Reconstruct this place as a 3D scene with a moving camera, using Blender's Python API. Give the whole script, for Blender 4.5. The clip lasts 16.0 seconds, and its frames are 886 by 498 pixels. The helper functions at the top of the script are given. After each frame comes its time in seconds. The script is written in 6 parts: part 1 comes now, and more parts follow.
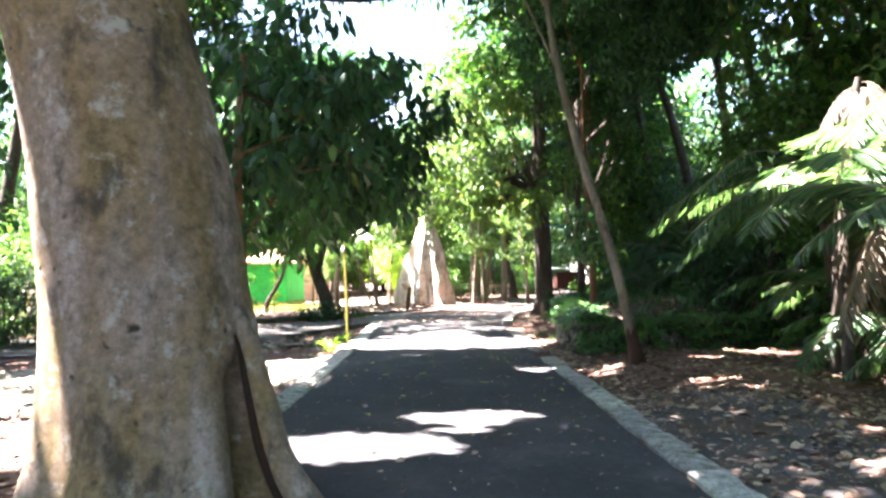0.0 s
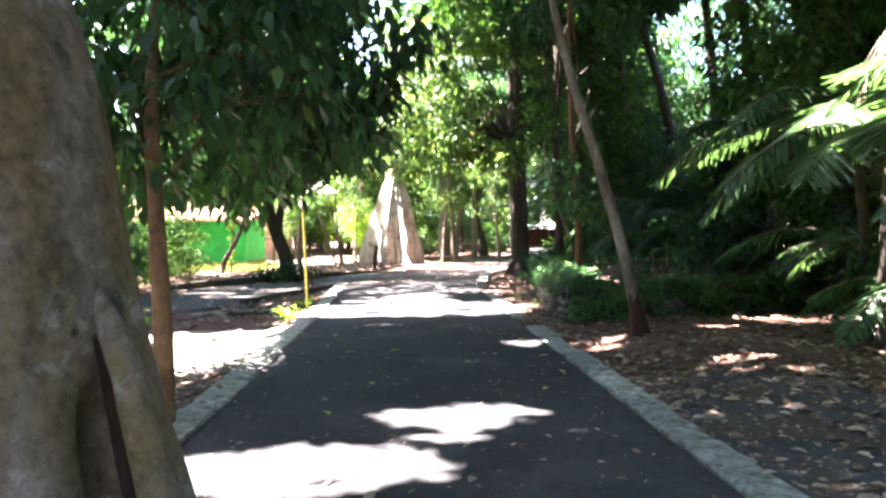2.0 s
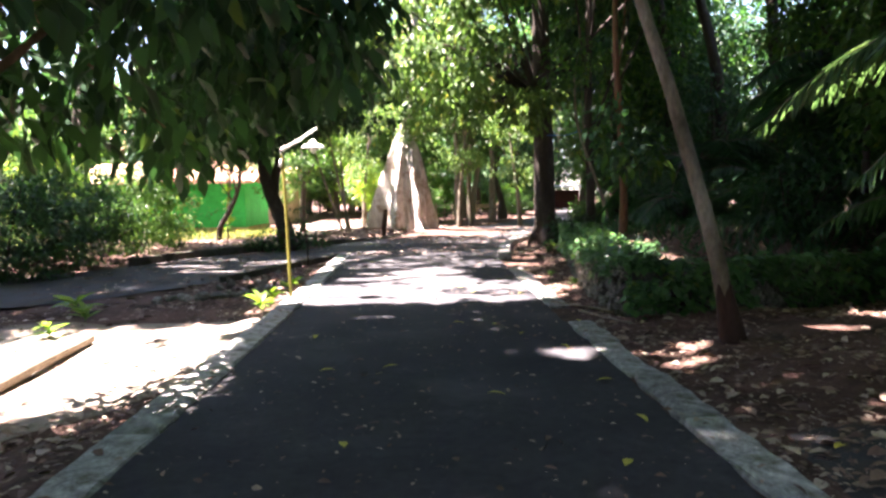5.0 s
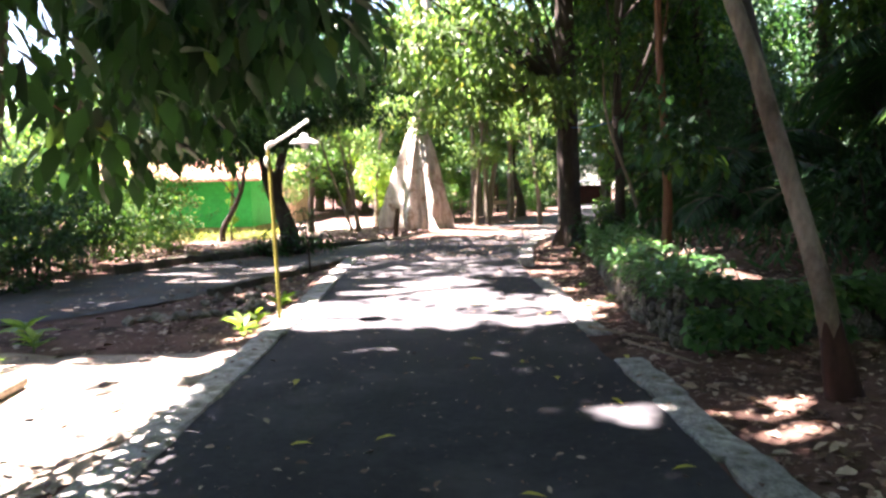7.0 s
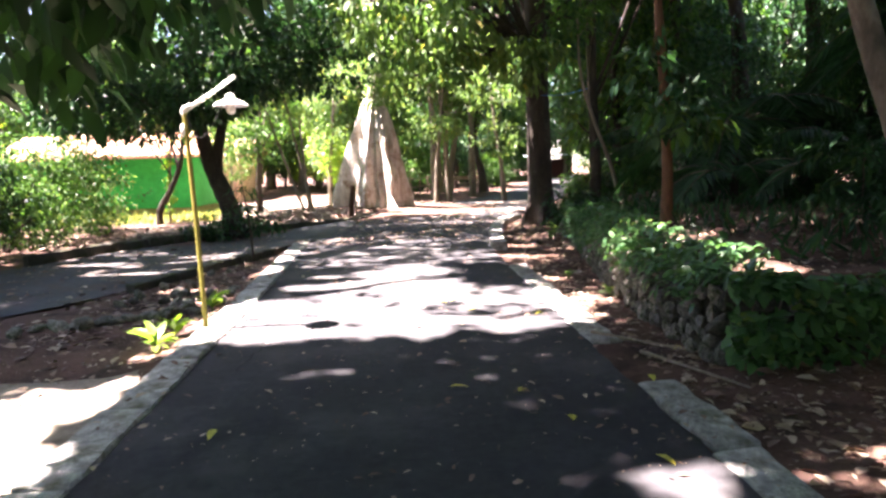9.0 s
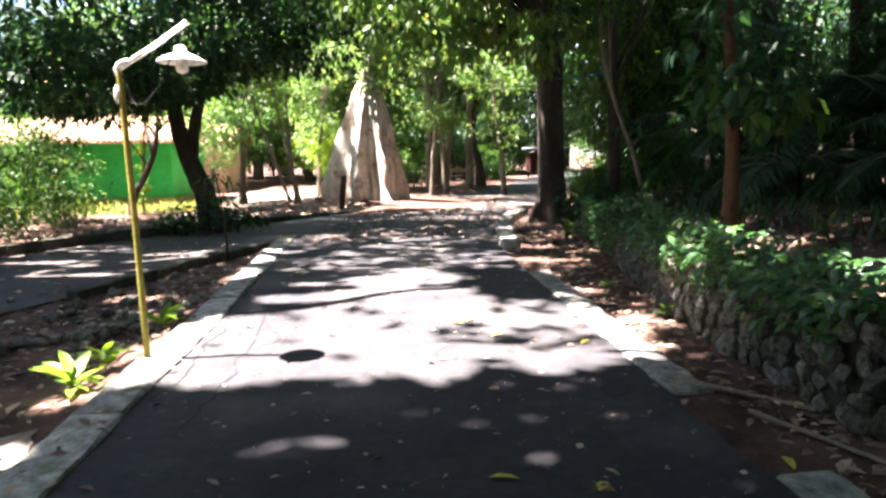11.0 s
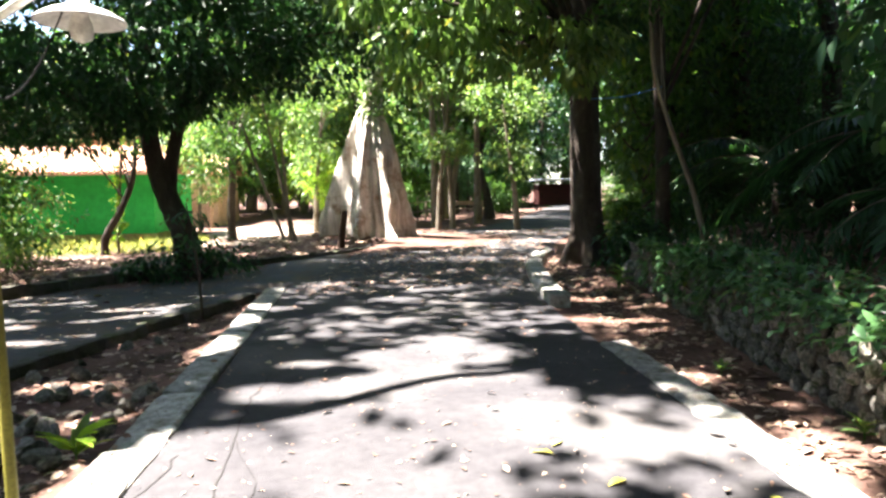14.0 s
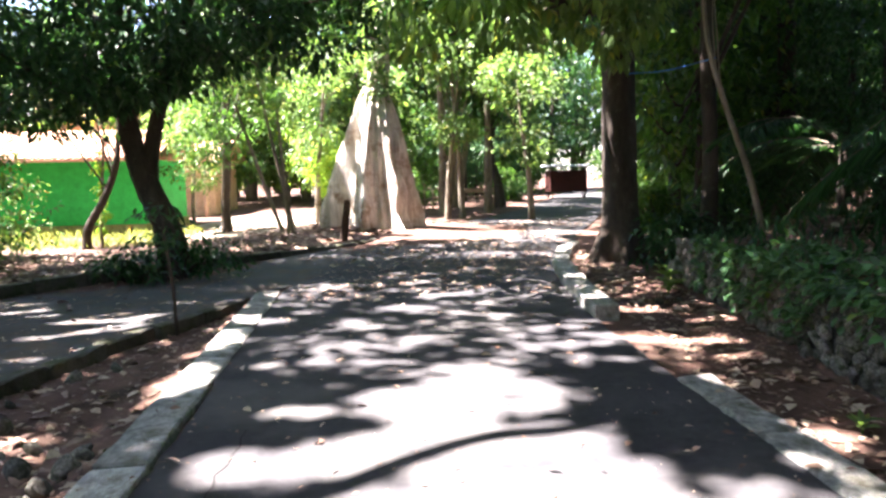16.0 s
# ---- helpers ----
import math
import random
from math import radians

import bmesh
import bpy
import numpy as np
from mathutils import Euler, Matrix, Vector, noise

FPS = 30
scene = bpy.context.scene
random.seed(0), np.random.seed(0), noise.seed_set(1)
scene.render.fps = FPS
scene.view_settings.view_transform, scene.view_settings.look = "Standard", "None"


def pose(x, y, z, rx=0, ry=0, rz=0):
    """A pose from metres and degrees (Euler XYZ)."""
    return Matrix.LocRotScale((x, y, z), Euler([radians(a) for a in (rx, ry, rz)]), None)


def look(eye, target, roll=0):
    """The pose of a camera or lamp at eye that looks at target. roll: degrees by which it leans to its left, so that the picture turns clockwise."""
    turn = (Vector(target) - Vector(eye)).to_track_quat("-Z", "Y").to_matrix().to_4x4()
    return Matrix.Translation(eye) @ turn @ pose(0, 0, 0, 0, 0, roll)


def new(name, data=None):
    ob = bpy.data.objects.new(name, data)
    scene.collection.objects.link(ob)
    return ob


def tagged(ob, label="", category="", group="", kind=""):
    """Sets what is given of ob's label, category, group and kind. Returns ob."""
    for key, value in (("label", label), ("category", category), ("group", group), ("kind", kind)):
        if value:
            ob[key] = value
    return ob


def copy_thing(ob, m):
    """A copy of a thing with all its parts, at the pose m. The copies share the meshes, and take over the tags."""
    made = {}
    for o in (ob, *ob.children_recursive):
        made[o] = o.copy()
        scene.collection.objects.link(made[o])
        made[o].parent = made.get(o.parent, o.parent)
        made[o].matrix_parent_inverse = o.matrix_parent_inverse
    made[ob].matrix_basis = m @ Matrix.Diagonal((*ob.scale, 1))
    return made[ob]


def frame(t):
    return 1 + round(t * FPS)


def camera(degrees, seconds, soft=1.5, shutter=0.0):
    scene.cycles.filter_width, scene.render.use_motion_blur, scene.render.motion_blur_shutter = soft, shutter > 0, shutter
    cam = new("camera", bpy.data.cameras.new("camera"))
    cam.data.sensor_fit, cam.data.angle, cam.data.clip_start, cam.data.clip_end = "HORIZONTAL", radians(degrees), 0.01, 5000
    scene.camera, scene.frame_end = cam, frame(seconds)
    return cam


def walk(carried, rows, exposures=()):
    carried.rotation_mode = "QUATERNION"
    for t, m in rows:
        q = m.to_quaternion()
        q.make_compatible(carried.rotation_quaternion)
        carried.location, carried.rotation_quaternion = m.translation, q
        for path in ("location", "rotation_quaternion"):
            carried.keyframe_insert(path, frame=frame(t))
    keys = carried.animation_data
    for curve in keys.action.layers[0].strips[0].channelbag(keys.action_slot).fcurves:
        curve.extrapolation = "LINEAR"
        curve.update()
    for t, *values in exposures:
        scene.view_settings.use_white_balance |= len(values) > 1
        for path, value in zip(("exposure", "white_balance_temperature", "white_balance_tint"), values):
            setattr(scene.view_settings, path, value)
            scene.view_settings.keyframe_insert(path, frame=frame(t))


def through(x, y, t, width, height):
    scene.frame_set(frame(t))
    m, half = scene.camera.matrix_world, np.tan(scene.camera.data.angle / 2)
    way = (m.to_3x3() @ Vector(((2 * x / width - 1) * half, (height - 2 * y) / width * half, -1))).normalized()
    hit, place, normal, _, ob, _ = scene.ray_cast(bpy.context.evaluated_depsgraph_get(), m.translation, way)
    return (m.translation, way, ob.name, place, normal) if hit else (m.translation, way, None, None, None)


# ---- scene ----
cam = camera(67.3, 16.0, 2.7)
PATH = [
    (0, (0.383, -3.196, 1.466), (0.388, -1.198, 1.555), -0.6),
    (0.5, (0.338, -2.782, 1.481), (0.39, -0.783, 1.523), -0.8),
    (1, (0.28, -2.41, 1.48), (0.442, -0.416, 1.469), -2.5),
    (1.5, (0.305, -1.988, 1.507), (0.399, 0.01, 1.517), -0.7),
    (2, (0.274, -1.581, 1.5), (0.379, 0.415, 1.459), -0.7),
    (2.5, (0.266, -1.117, 1.507), (0.468, 0.867, 1.362), -2.2),
    (3, (0.28, -0.682, 1.543), (0.35, 1.304, 1.317), -0.7),
    (3.5, (0.258, -0.123, 1.507), (0.411, 1.859, 1.287), -0.1),
    (4, (0.296, 0.275, 1.537), (0.366, 2.266, 1.357), -0.2),
    (4.5, (0.421, 0.656, 1.567), (0.409, 2.639, 1.311), -0.2),
    (4.7, (0.426, 0.803, 1.565), (0.459, 2.795, 1.391), -0.3),
    (6.8, (0.477, 2.486, 1.686), (0.551, 4.48, 1.556), -2.6),
    (7, (0.5, 2.655, 1.689), (0.505, 4.647, 1.516), -1.3),
    (7.5, (0.501, 3.074, 1.653), (0.579, 5.056, 1.399), -0.6),
    (8, (0.476, 3.477, 1.677), (0.647, 5.446, 1.373), -3.7),
    (8.5, (0.477, 3.929, 1.682), (0.556, 5.903, 1.368), -2.6),
    (9, (0.42, 4.33, 1.673), (0.55, 6.31, 1.425), -1.8),
    (9.2, (0.375, 4.508, 1.679), (0.545, 6.48, 1.392), -2.5),
    (11.3, (0.267, 6.34, 1.585), (0.417, 8.317, 1.317), -0.6),
    (11.5, (0.242, 6.501, 1.586), (0.377, 8.474, 1.282), -0.7),
    (12, (0.16, 6.872, 1.58), (0.455, 8.83, 1.297), -2.2),
    (12.5, (0.118, 7.277, 1.581), (0.333, 9.251, 1.341), -1.8),
    (13, (0.067, 7.648, 1.605), (0.251, 9.622, 1.342), 0.2),
    (13.5, (0.005, 8.078, 1.583), (0.31, 10.041, 1.349), -2.0),
    (14, (0.006, 8.466, 1.609), (0.182, 10.451, 1.434), -1.0),
    (14.5, (-0.021, 8.837, 1.634), (0.104, 10.824, 1.449), -0.1),
    (15, (-0.082, 9.257, 1.636), (0.171, 11.234, 1.476), -1.5),
    (15.5, (-0.063, 9.694, 1.633), (0.108, 11.68, 1.467), -0.5),
    (16, (-0.071, 10.056, 1.647), (0.093, 12.037, 1.431), -1.1),
]
STOPS = [(0, 5.2, 6300, 23), (1.5, 5.08, 6300, 23), (2.2, 4.9, 6350, 24), (3, 4.6, 6400, 24), (4, 4.36, 6400, 27), (4.5, 4.18, 6450, 29), (7, 4.45, 6500, 30), (9, 4.36, 6550, 30), (11.3, 3.86, 6450, 21), (12, 3.74, 6450, 17), (13.5, 3.72, 6450, 15), (14.5, 3.95, 6450, 19), (16, 4.28, 6350, 23)]
walk(cam, [(t, look(eye, target, roll)) for t, eye, target, roll in PATH], STOPS)

# ---- daylight ----
SUN_DIR = Vector((0.352, -0.03, -1.0)).normalized()      # the way the light travels
SX, SY = 0.352, -0.03                                      # sideways shift of a shadow per metre of height
world = bpy.data.worlds.new("sky")
scene.world = world
world.use_nodes = True
_n = world.node_tree.nodes
_sky = _n.new("ShaderNodeTexSky")
_sky.sky_type = 'NISHITA'
_sky.sun_disc = False
_sky.sun_elevation = math.asin(-SUN_DIR.z)
_sky.sun_rotation = math.atan2(-SUN_DIR.x, -SUN_DIR.y)
_n["Background"].inputs["Strength"].default_value = 0.05
world.node_tree.links.new(_sky.outputs[0], _n["Background"].inputs["Color"])
sun_data = bpy.data.lights.new("sun", 'SUN')
sun_data.energy, sun_data.angle, sun_data.color = 5.0, radians(0.7), (1.0, 0.95, 0.86)
sun = new("sun", sun_data)
sun.rotation_mode = 'QUATERNION'
sun.rotation_quaternion = SUN_DIR.to_track_quat("-Z", "Y")

rng = np.random.default_rng(7)


# ---- materials ----
def material(name):
    m = bpy.data.materials.new(name)
    m.use_nodes = True
    return m, m.node_tree.nodes, m.node_tree.links, m.node_tree.nodes["Principled BSDF"]


def noise_node(nd, lk, scale, detail=6, rough=0.6, coord=None, stretch=None):
    t = nd.new("ShaderNodeTexNoise")
    t.inputs["Scale"].default_value, t.inputs["Detail"].default_value, t.inputs["Roughness"].default_value = scale, detail, rough
    if coord is not None:
        if stretch:
            mp = nd.new("ShaderNodeMapping")
            mp.inputs["Scale"].default_value = stretch
            lk.new(coord, mp.inputs["Vector"])
            lk.new(mp.outputs[0], t.inputs["Vector"])
        else:
            lk.new(coord, t.inputs["Vector"])
    return t.outputs["Fac"]


def ramp(nd, lk, fac, stops):
    r = nd.new("ShaderNodeValToRGB")
    while len(r.color_ramp.elements) < len(stops):
        r.color_ramp.elements.new(0.5)
    for e, (p, c) in zip(r.color_ramp.elements, stops):
        e.position, e.color = p, (*c, 1)
    lk.new(fac, r.inputs["Fac"])
    return r.outputs["Color"]


def mix(nd, lk, fac, a, b, mode='MIX'):
    m = nd.new("ShaderNodeMix")
    m.data_type, m.blend_type = 'RGBA', mode
    for key, v in (("Factor", fac), ("A", a), ("B", b)):
        sock = next(s for s in m.inputs if s.name == key and s.type == ('VALUE' if key == "Factor" else 'RGBA'))
        if isinstance(v, (int, float)):
            sock.default_value = v
        elif isinstance(v, tuple):
            sock.default_value = (*v, 1)
        else:
            lk.new(v, sock)
    return next(s for s in m.outputs if s.type == 'RGBA')


def bump(nd, lk, bsdf, height, strength, distance):
    b = nd.new("ShaderNodeBump")
    b.inputs["Strength"].default_value, b.inputs["Distance"].default_value = strength, distance
    lk.new(height, b.inputs["Height"])
    lk.new(b.outputs[0], bsdf.inputs["Normal"])


def rough_surface(name, stops, scale_a, scale_b, roughness=0.9, relief=0.01, stains=None, vary=0.0, stretch=None, specular=0.3, mottle=0.35):
    """A weathered surface: colour in patches, fine grain, relief; stains is (colour, scale, from, to)."""
    m, nd, lk, bs = material(name)
    co = nd.new("ShaderNodeTexCoord").outputs["Object"]
    big = noise_node(nd, lk, scale_a, 5, 0.6, co, stretch)
    fine = noise_node(nd, lk, scale_b, 8, 0.7, co, stretch)
    col = ramp(nd, lk, big, stops)
    grain = ramp(nd, lk, fine, [(0.25, (0.55, 0.55, 0.55)), (0.75, (1.4, 1.4, 1.4))])
    col = mix(nd, lk, 0.8, col, grain, 'MULTIPLY')
    blotch = noise_node(nd, lk, (scale_a * scale_b) ** 0.5, 6, 0.7, co, stretch)
    col = mix(nd, lk, mottle, col, ramp(nd, lk, blotch, [(0.34, (0.45, 0.45, 0.46)), (0.5, (0.95, 0.95, 0.95)), (0.66, (1.4, 1.4, 1.38))]), 'MULTIPLY')
    if stains:
        sc, sscale, lo, hi = stains
        st = ramp(nd, lk, noise_node(nd, lk, sscale, 6, 0.65, co), [(lo, (0, 0, 0)), (hi, (1, 1, 1))])
        col = mix(nd, lk, st, col, sc)
    if vary:
        info = nd.new("ShaderNodeObjectInfo")
        v = ramp(nd, lk, info.outputs["Random"], [(0, (1 - vary,) * 3), (1, (1 + vary,) * 3)])
        col = mix(nd, lk, 1.0, col, v, 'MULTIPLY')
    lk.new(col, bs.inputs["Base Color"])
    bs.inputs["Roughness"].default_value = roughness
    bs.inputs["Specular IOR Level"].default_value = specular
    bump(nd, lk, bs, fine, 0.7, relief)
    return m


def leafy(name, dark, light, through=0.45, gloss=0.45, glow=(1.0, 1.06, 0.52)):
    """Thin leaves: colour varies from leaf to leaf, and light comes through them."""
    m, nd, lk, bs = material(name)
    geo = nd.new("ShaderNodeNewGeometry")
    co = nd.new("ShaderNodeTexCoord").outputs["Object"]
    col = ramp(nd, lk, geo.outputs["Random Per Island"], [(0.0, dark), (0.6, light), (0.93, tuple(c * 1.25 for c in light)), (1.0, (light[0] * 2.6, light[1] * 1.5, light[2]))])
    grain = ramp(nd, lk, noise_node(nd, lk, 1.1, 3, 0.6, co), [(0.3, (0.65, 0.7, 0.65)), (0.7, (1.2, 1.15, 1.1))])
    col = mix(nd, lk, 1.0, col, grain, 'MULTIPLY')
    lk.new(col, bs.inputs["Base Color"])
    bs.inputs["Roughness"].default_value = gloss
    bs.inputs["Specular IOR Level"].default_value = 0.35
    tr = nd.new("ShaderNodeBsdfTranslucent")
    lk.new(mix(nd, lk, 1.0, col, tuple(g * 1.5 for g in glow), 'MULTIPLY'), tr.inputs["Color"])
    ms = nd.new("ShaderNodeMixShader")
    ms.inputs[0].default_value = through
    lk.new(bs.outputs[0], ms.inputs[1])
    lk.new(tr.outputs[0], ms.inputs[2])
    lk.new(ms.outputs[0], nd["Material Output"].inputs["Surface"])
    return m


def dead_leafy(name, a, b, c):
    m, nd, lk, bs = material(name)
    geo = nd.new("ShaderNodeNewGeometry")
    co = nd.new("ShaderNodeTexCoord").outputs["Object"]
    col = ramp(nd, lk, geo.outputs["Random Per Island"], [(0.0, a), (0.55, b), (1.0, c)])
    col = mix(nd, lk, 0.8, col, ramp(nd, lk, noise_node(nd, lk, 22, 4, 0.6, co), [(0.3, (0.6, 0.6, 0.6)), (0.7, (1.2, 1.2, 1.2))]), 'MULTIPLY')
    lk.new(col, bs.inputs["Base Color"])
    bs.inputs["Roughness"].default_value = 0.75
    return m


ASPHALT = rough_surface("asphalt", [(0.3, (0.028, 0.027, 0.030)), (0.7, (0.054, 0.052, 0.053))], 0.9, 150, 0.9, 0.008, ((0.10, 0.093, 0.086), 0.45, 0.52, 0.75), mottle=0.45)
OLD_ASPHALT = rough_surface("old_asphalt", [(0.3, (0.035, 0.035, 0.037)), (0.7, (0.075, 0.072, 0.070))], 0.8, 90, 0.9, 0.008, ((0.07, 0.05, 0.036), 1.7, 0.48, 0.62))
CRACK = rough_surface("crack", [(0.3, (0.012, 0.012, 0.012)), (0.7, (0.03, 0.028, 0.026))], 9, 60, 1.0, 0.002)
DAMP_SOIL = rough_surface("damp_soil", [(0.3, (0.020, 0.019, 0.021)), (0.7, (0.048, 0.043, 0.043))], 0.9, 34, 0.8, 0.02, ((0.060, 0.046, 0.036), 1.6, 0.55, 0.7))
SOIL = rough_surface("soil", [(0.3, (0.075, 0.044, 0.034)), (0.7, (0.165, 0.100, 0.078))], 0.7, 28, 1.0, 0.03, ((0.035, 0.026, 0.020), 1.3, 0.5, 0.68), specular=0.1)
PALE_DIRT = rough_surface("pale_dirt", [(0.3, (0.20, 0.165, 0.125)), (0.7, (0.33, 0.285, 0.23))], 0.9, 30, 1.0, 0.02, ((0.12, 0.085, 0.06), 1.6, 0.5, 0.68), specular=0.1)
CONCRETE = rough_surface("kerb_concrete", [(0.3, (0.25, 0.245, 0.22)), (0.7, (0.42, 0.41, 0.375))], 2.6, 45, 0.95, 0.02, ((0.12, 0.115, 0.075), 3.4, 0.50, 0.66), 0.22, mottle=0.8)
DARK_KERB = rough_surface("mossy_dark_concrete", [(0.3, (0.055, 0.052, 0.043)), (0.7, (0.14, 0.13, 0.11))], 3, 40, 0.95, 0.02, ((0.04, 0.045, 0.022), 3, 0.45, 0.6), 0.3)
STONE = rough_surface("wall_stone", [(0.3, (0.085, 0.080, 0.068)), (0.7, (0.27, 0.255, 0.215))], 3, 14, 0.95, 0.06, ((0.040, 0.052, 0.024), 2.2, 0.50, 0.64), 0.45, mottle=0.8)
MORTAR = rough_surface("wall_core", [(0.3, (0.035, 0.032, 0.026)), (0.7, (0.075, 0.068, 0.055))], 4, 40, 1.0, 0.02)


def spotted_bark(name):
    """Smooth grey bark with brown and olive stains, pale lichen and dark pits."""
    m, nd, lk, bs = material(name)
    co = nd.new("ShaderNodeTexCoord").outputs["Object"]
    streak = noise_node(nd, lk, 1.6, 5, 0.6, co, (1.6, 1.6, 0.35))
    col = ramp(nd, lk, streak, [(0.30, (0.105, 0.088, 0.045)), (0.44, (0.215, 0.155, 0.082)), (0.56, (0.240, 0.185, 0.140)), (0.70, (0.350, 0.290, 0.255))])
    fine = noise_node(nd, lk, 17, 8, 0.75, co)
    col = mix(nd, lk, 0.9, col, ramp(nd, lk, fine, [(0.3, (0.45, 0.45, 0.45)), (0.7, (1.5, 1.5, 1.5))]), 'MULTIPLY')
    lichen = ramp(nd, lk, noise_node(nd, lk, 5.5, 7, 0.7, co), [(0.56, (0, 0, 0)), (0.66, (0.85, 0.85, 0.85))])
    col = mix(nd, lk, lichen, col, (0.42, 0.40, 0.36))
    dark = ramp(nd, lk, noise_node(nd, lk, 3.1, 5, 0.65, co, (1, 1, 0.6)), [(0.54, (0, 0, 0)), (0.66, (0.85, 0.85, 0.85))])
    col = mix(nd, lk, dark, col, (0.05, 0.045, 0.038))
    vor = nd.new("ShaderNodeTexVoronoi")
    vor.inputs["Scale"].default_value = 9.0
    warp = nd.new("ShaderNodeTexNoise")
    warp.inputs["Scale"].default_value = 4.0
    lk.new(co, warp.inputs["Vector"])
    lk.new(mix(nd, lk, 0.22, co, warp.outputs["Color"]), vor.inputs["Vector"])
    pit = ramp(nd, lk, vor.outputs["Distance"], [(0.08, (1, 1, 1)), (0.22, (0, 0, 0))])
    where = ramp(nd, lk, noise_node(nd, lk, 2.4, 4, 0.6, co), [(0.50, (0, 0, 0)), (0.60, (1, 1, 1))])
    pit = mix(nd, lk, 1.0, pit, where, 'MULTIPLY')
    col = mix(nd, lk, pit, col, (0.035, 0.03, 0.025))
    lk.new(col, bs.inputs["Base Color"])
    bs.inputs["Roughness"].default_value = 0.9
    bs.inputs["Specular IOR Level"].default_value = 0.2
    hgt = mix(nd, lk, pit, fine, (0.0, 0.0, 0.0))
    bump(nd, lk, bs, hgt, 0.9, 0.03)
    return m


BARK_GREY = spotted_bark("smooth_grey_bark")
BARK_PALE = rough_surface("pale_buttress_bark", [(0.3, (0.38, 0.32, 0.255)), (0.7, (0.68, 0.64, 0.58))], 1.6, 14, 0.9, 0.04, ((0.25, 0.18, 0.125), 2.2, 0.50, 0.66), stretch=(1, 1, 0.14), mottle=0.7)
BARK_DARK = rough_surface("dark_bark", [(0.3, (0.030, 0.023, 0.018)), (0.7, (0.075, 0.058, 0.045))], 3, 22, 0.95, 0.02, ((0.10, 0.095, 0.075), 5, 0.58, 0.72), stretch=(1, 1, 0.3))
BARK_BROWN = rough_surface("brown_bark", [(0.3, (0.095, 0.078, 0.055)), (0.7, (0.22, 0.185, 0.14))], 3, 24, 0.95, 0.012, ((0.06, 0.048, 0.030), 2.0, 0.55, 0.7), stretch=(1, 1, 0.35))
BARK_WARM = rough_surface("warm_brown_bark", [(0.3, (0.095, 0.055, 0.026)), (0.7, (0.20, 0.125, 0.07))], 3, 24, 0.95, 0.012, ((0.06, 0.035, 0.02), 3.0, 0.55, 0.7), stretch=(1, 1, 0.35))
BARK_RED = rough_surface("reddish_bark", [(0.3, (0.016, 0.008, 0.006)), (0.7, (0.045, 0.022, 0.016))], 4, 24, 0.95, 0.012, stretch=(1, 1, 0.35))
BARK_ORANGE = rough_surface("orange_bark", [(0.3, (0.085, 0.042, 0.022)), (0.7, (0.17, 0.082, 0.042))], 3, 24, 0.9, 0.01, stretch=(1, 1, 0.35))
CREVICE_SHADE = rough_surface("crevice_shade_bark", [(0.3, (0.010, 0.006, 0.004)), (0.7, (0.034, 0.017, 0.010))], 4, 30, 0.95, 0.02, stretch=(1, 1, 0.3))
WOOD = rough_surface("weathered_wood", [(0.3, (0.16, 0.125, 0.085)), (0.7, (0.30, 0.245, 0.18))], 3, 40, 0.9, 0.006, stretch=(1, 1, 0.3))
STUMP = rough_surface("stump_wood", [(0.3, (0.030, 0.018, 0.013)), (0.7, (0.085, 0.048, 0.032))], 4, 30, 0.95, 0.02, stretch=(1, 1, 0.3))
POLE_PAINT = rough_surface("olive_yellow_paint", [(0.3, (0.19, 0.17, 0.03)), (0.7, (0.28, 0.25, 0.05))], 3, 60, 0.55, 0.002, ((0.17, 0.12, 0.05), 7, 0.6, 0.72))
WHITE_PIPE = rough_surface("white_pipe", [(0.3, (0.55, 0.54, 0.48)), (0.7, (0.74, 0.72, 0.66))], 6, 60, 0.5, 0.002, ((0.3, 0.26, 0.18), 9, 0.6, 0.75))
ENAMEL = rough_surface("white_enamel", [(0.3, (0.72, 0.72, 0.68)), (0.7, (0.82, 0.82, 0.78))], 6, 40, 0.35, 0.001, ((0.42, 0.36, 0.26), 10, 0.62, 0.75))
GREEN_PAINT = rough_surface("green_wall_paint", [(0.3, (0.010, 0.32, 0.055)), (0.7, (0.018, 0.42, 0.085))], 0.8, 25, 0.7, 0.004)
PLINTH = rough_surface("mossy_plinth", [(0.3, (0.20, 0.19, 0.06)), (0.7, (0.33, 0.31, 0.12))], 2, 25, 0.9, 0.006)
OCHRE = rough_surface("ochre_plaster", [(0.3, (0.42, 0.27, 0.15)), (0.7, (0.55, 0.40, 0.26))], 1.2, 20, 0.85, 0.004)
TILE = rough_surface("clay_tile", [(0.3, (0.42, 0.19, 0.12)), (0.7, (0.62, 0.36, 0.25))], 2, 20, 0.85, 0.006, vary=0.2)
CART_RED = rough_surface("dark_red_board", [(0.3, (0.035, 0.008, 0.007)), (0.7, (0.07, 0.016, 0.013))], 2, 30, 0.7, 0.003)
TARP = rough_surface("pale_blue_tarpaulin", [(0.3, (0.45, 0.55, 0.60)), (0.7, (0.62, 0.70, 0.74))], 2, 20, 0.6, 0.004)
TYRE = rough_surface("tyre_rubber", [(0.3, (0.012, 0.012, 0.012)), (0.7, (0.03, 0.03, 0.03))], 8, 60, 0.85, 0.002)
STRING = rough_surface("blue_string", [(0.3, (0.03, 0.14, 0.42)), (0.7, (0.05, 0.22, 0.55))], 8, 60, 0.6, 0.001)
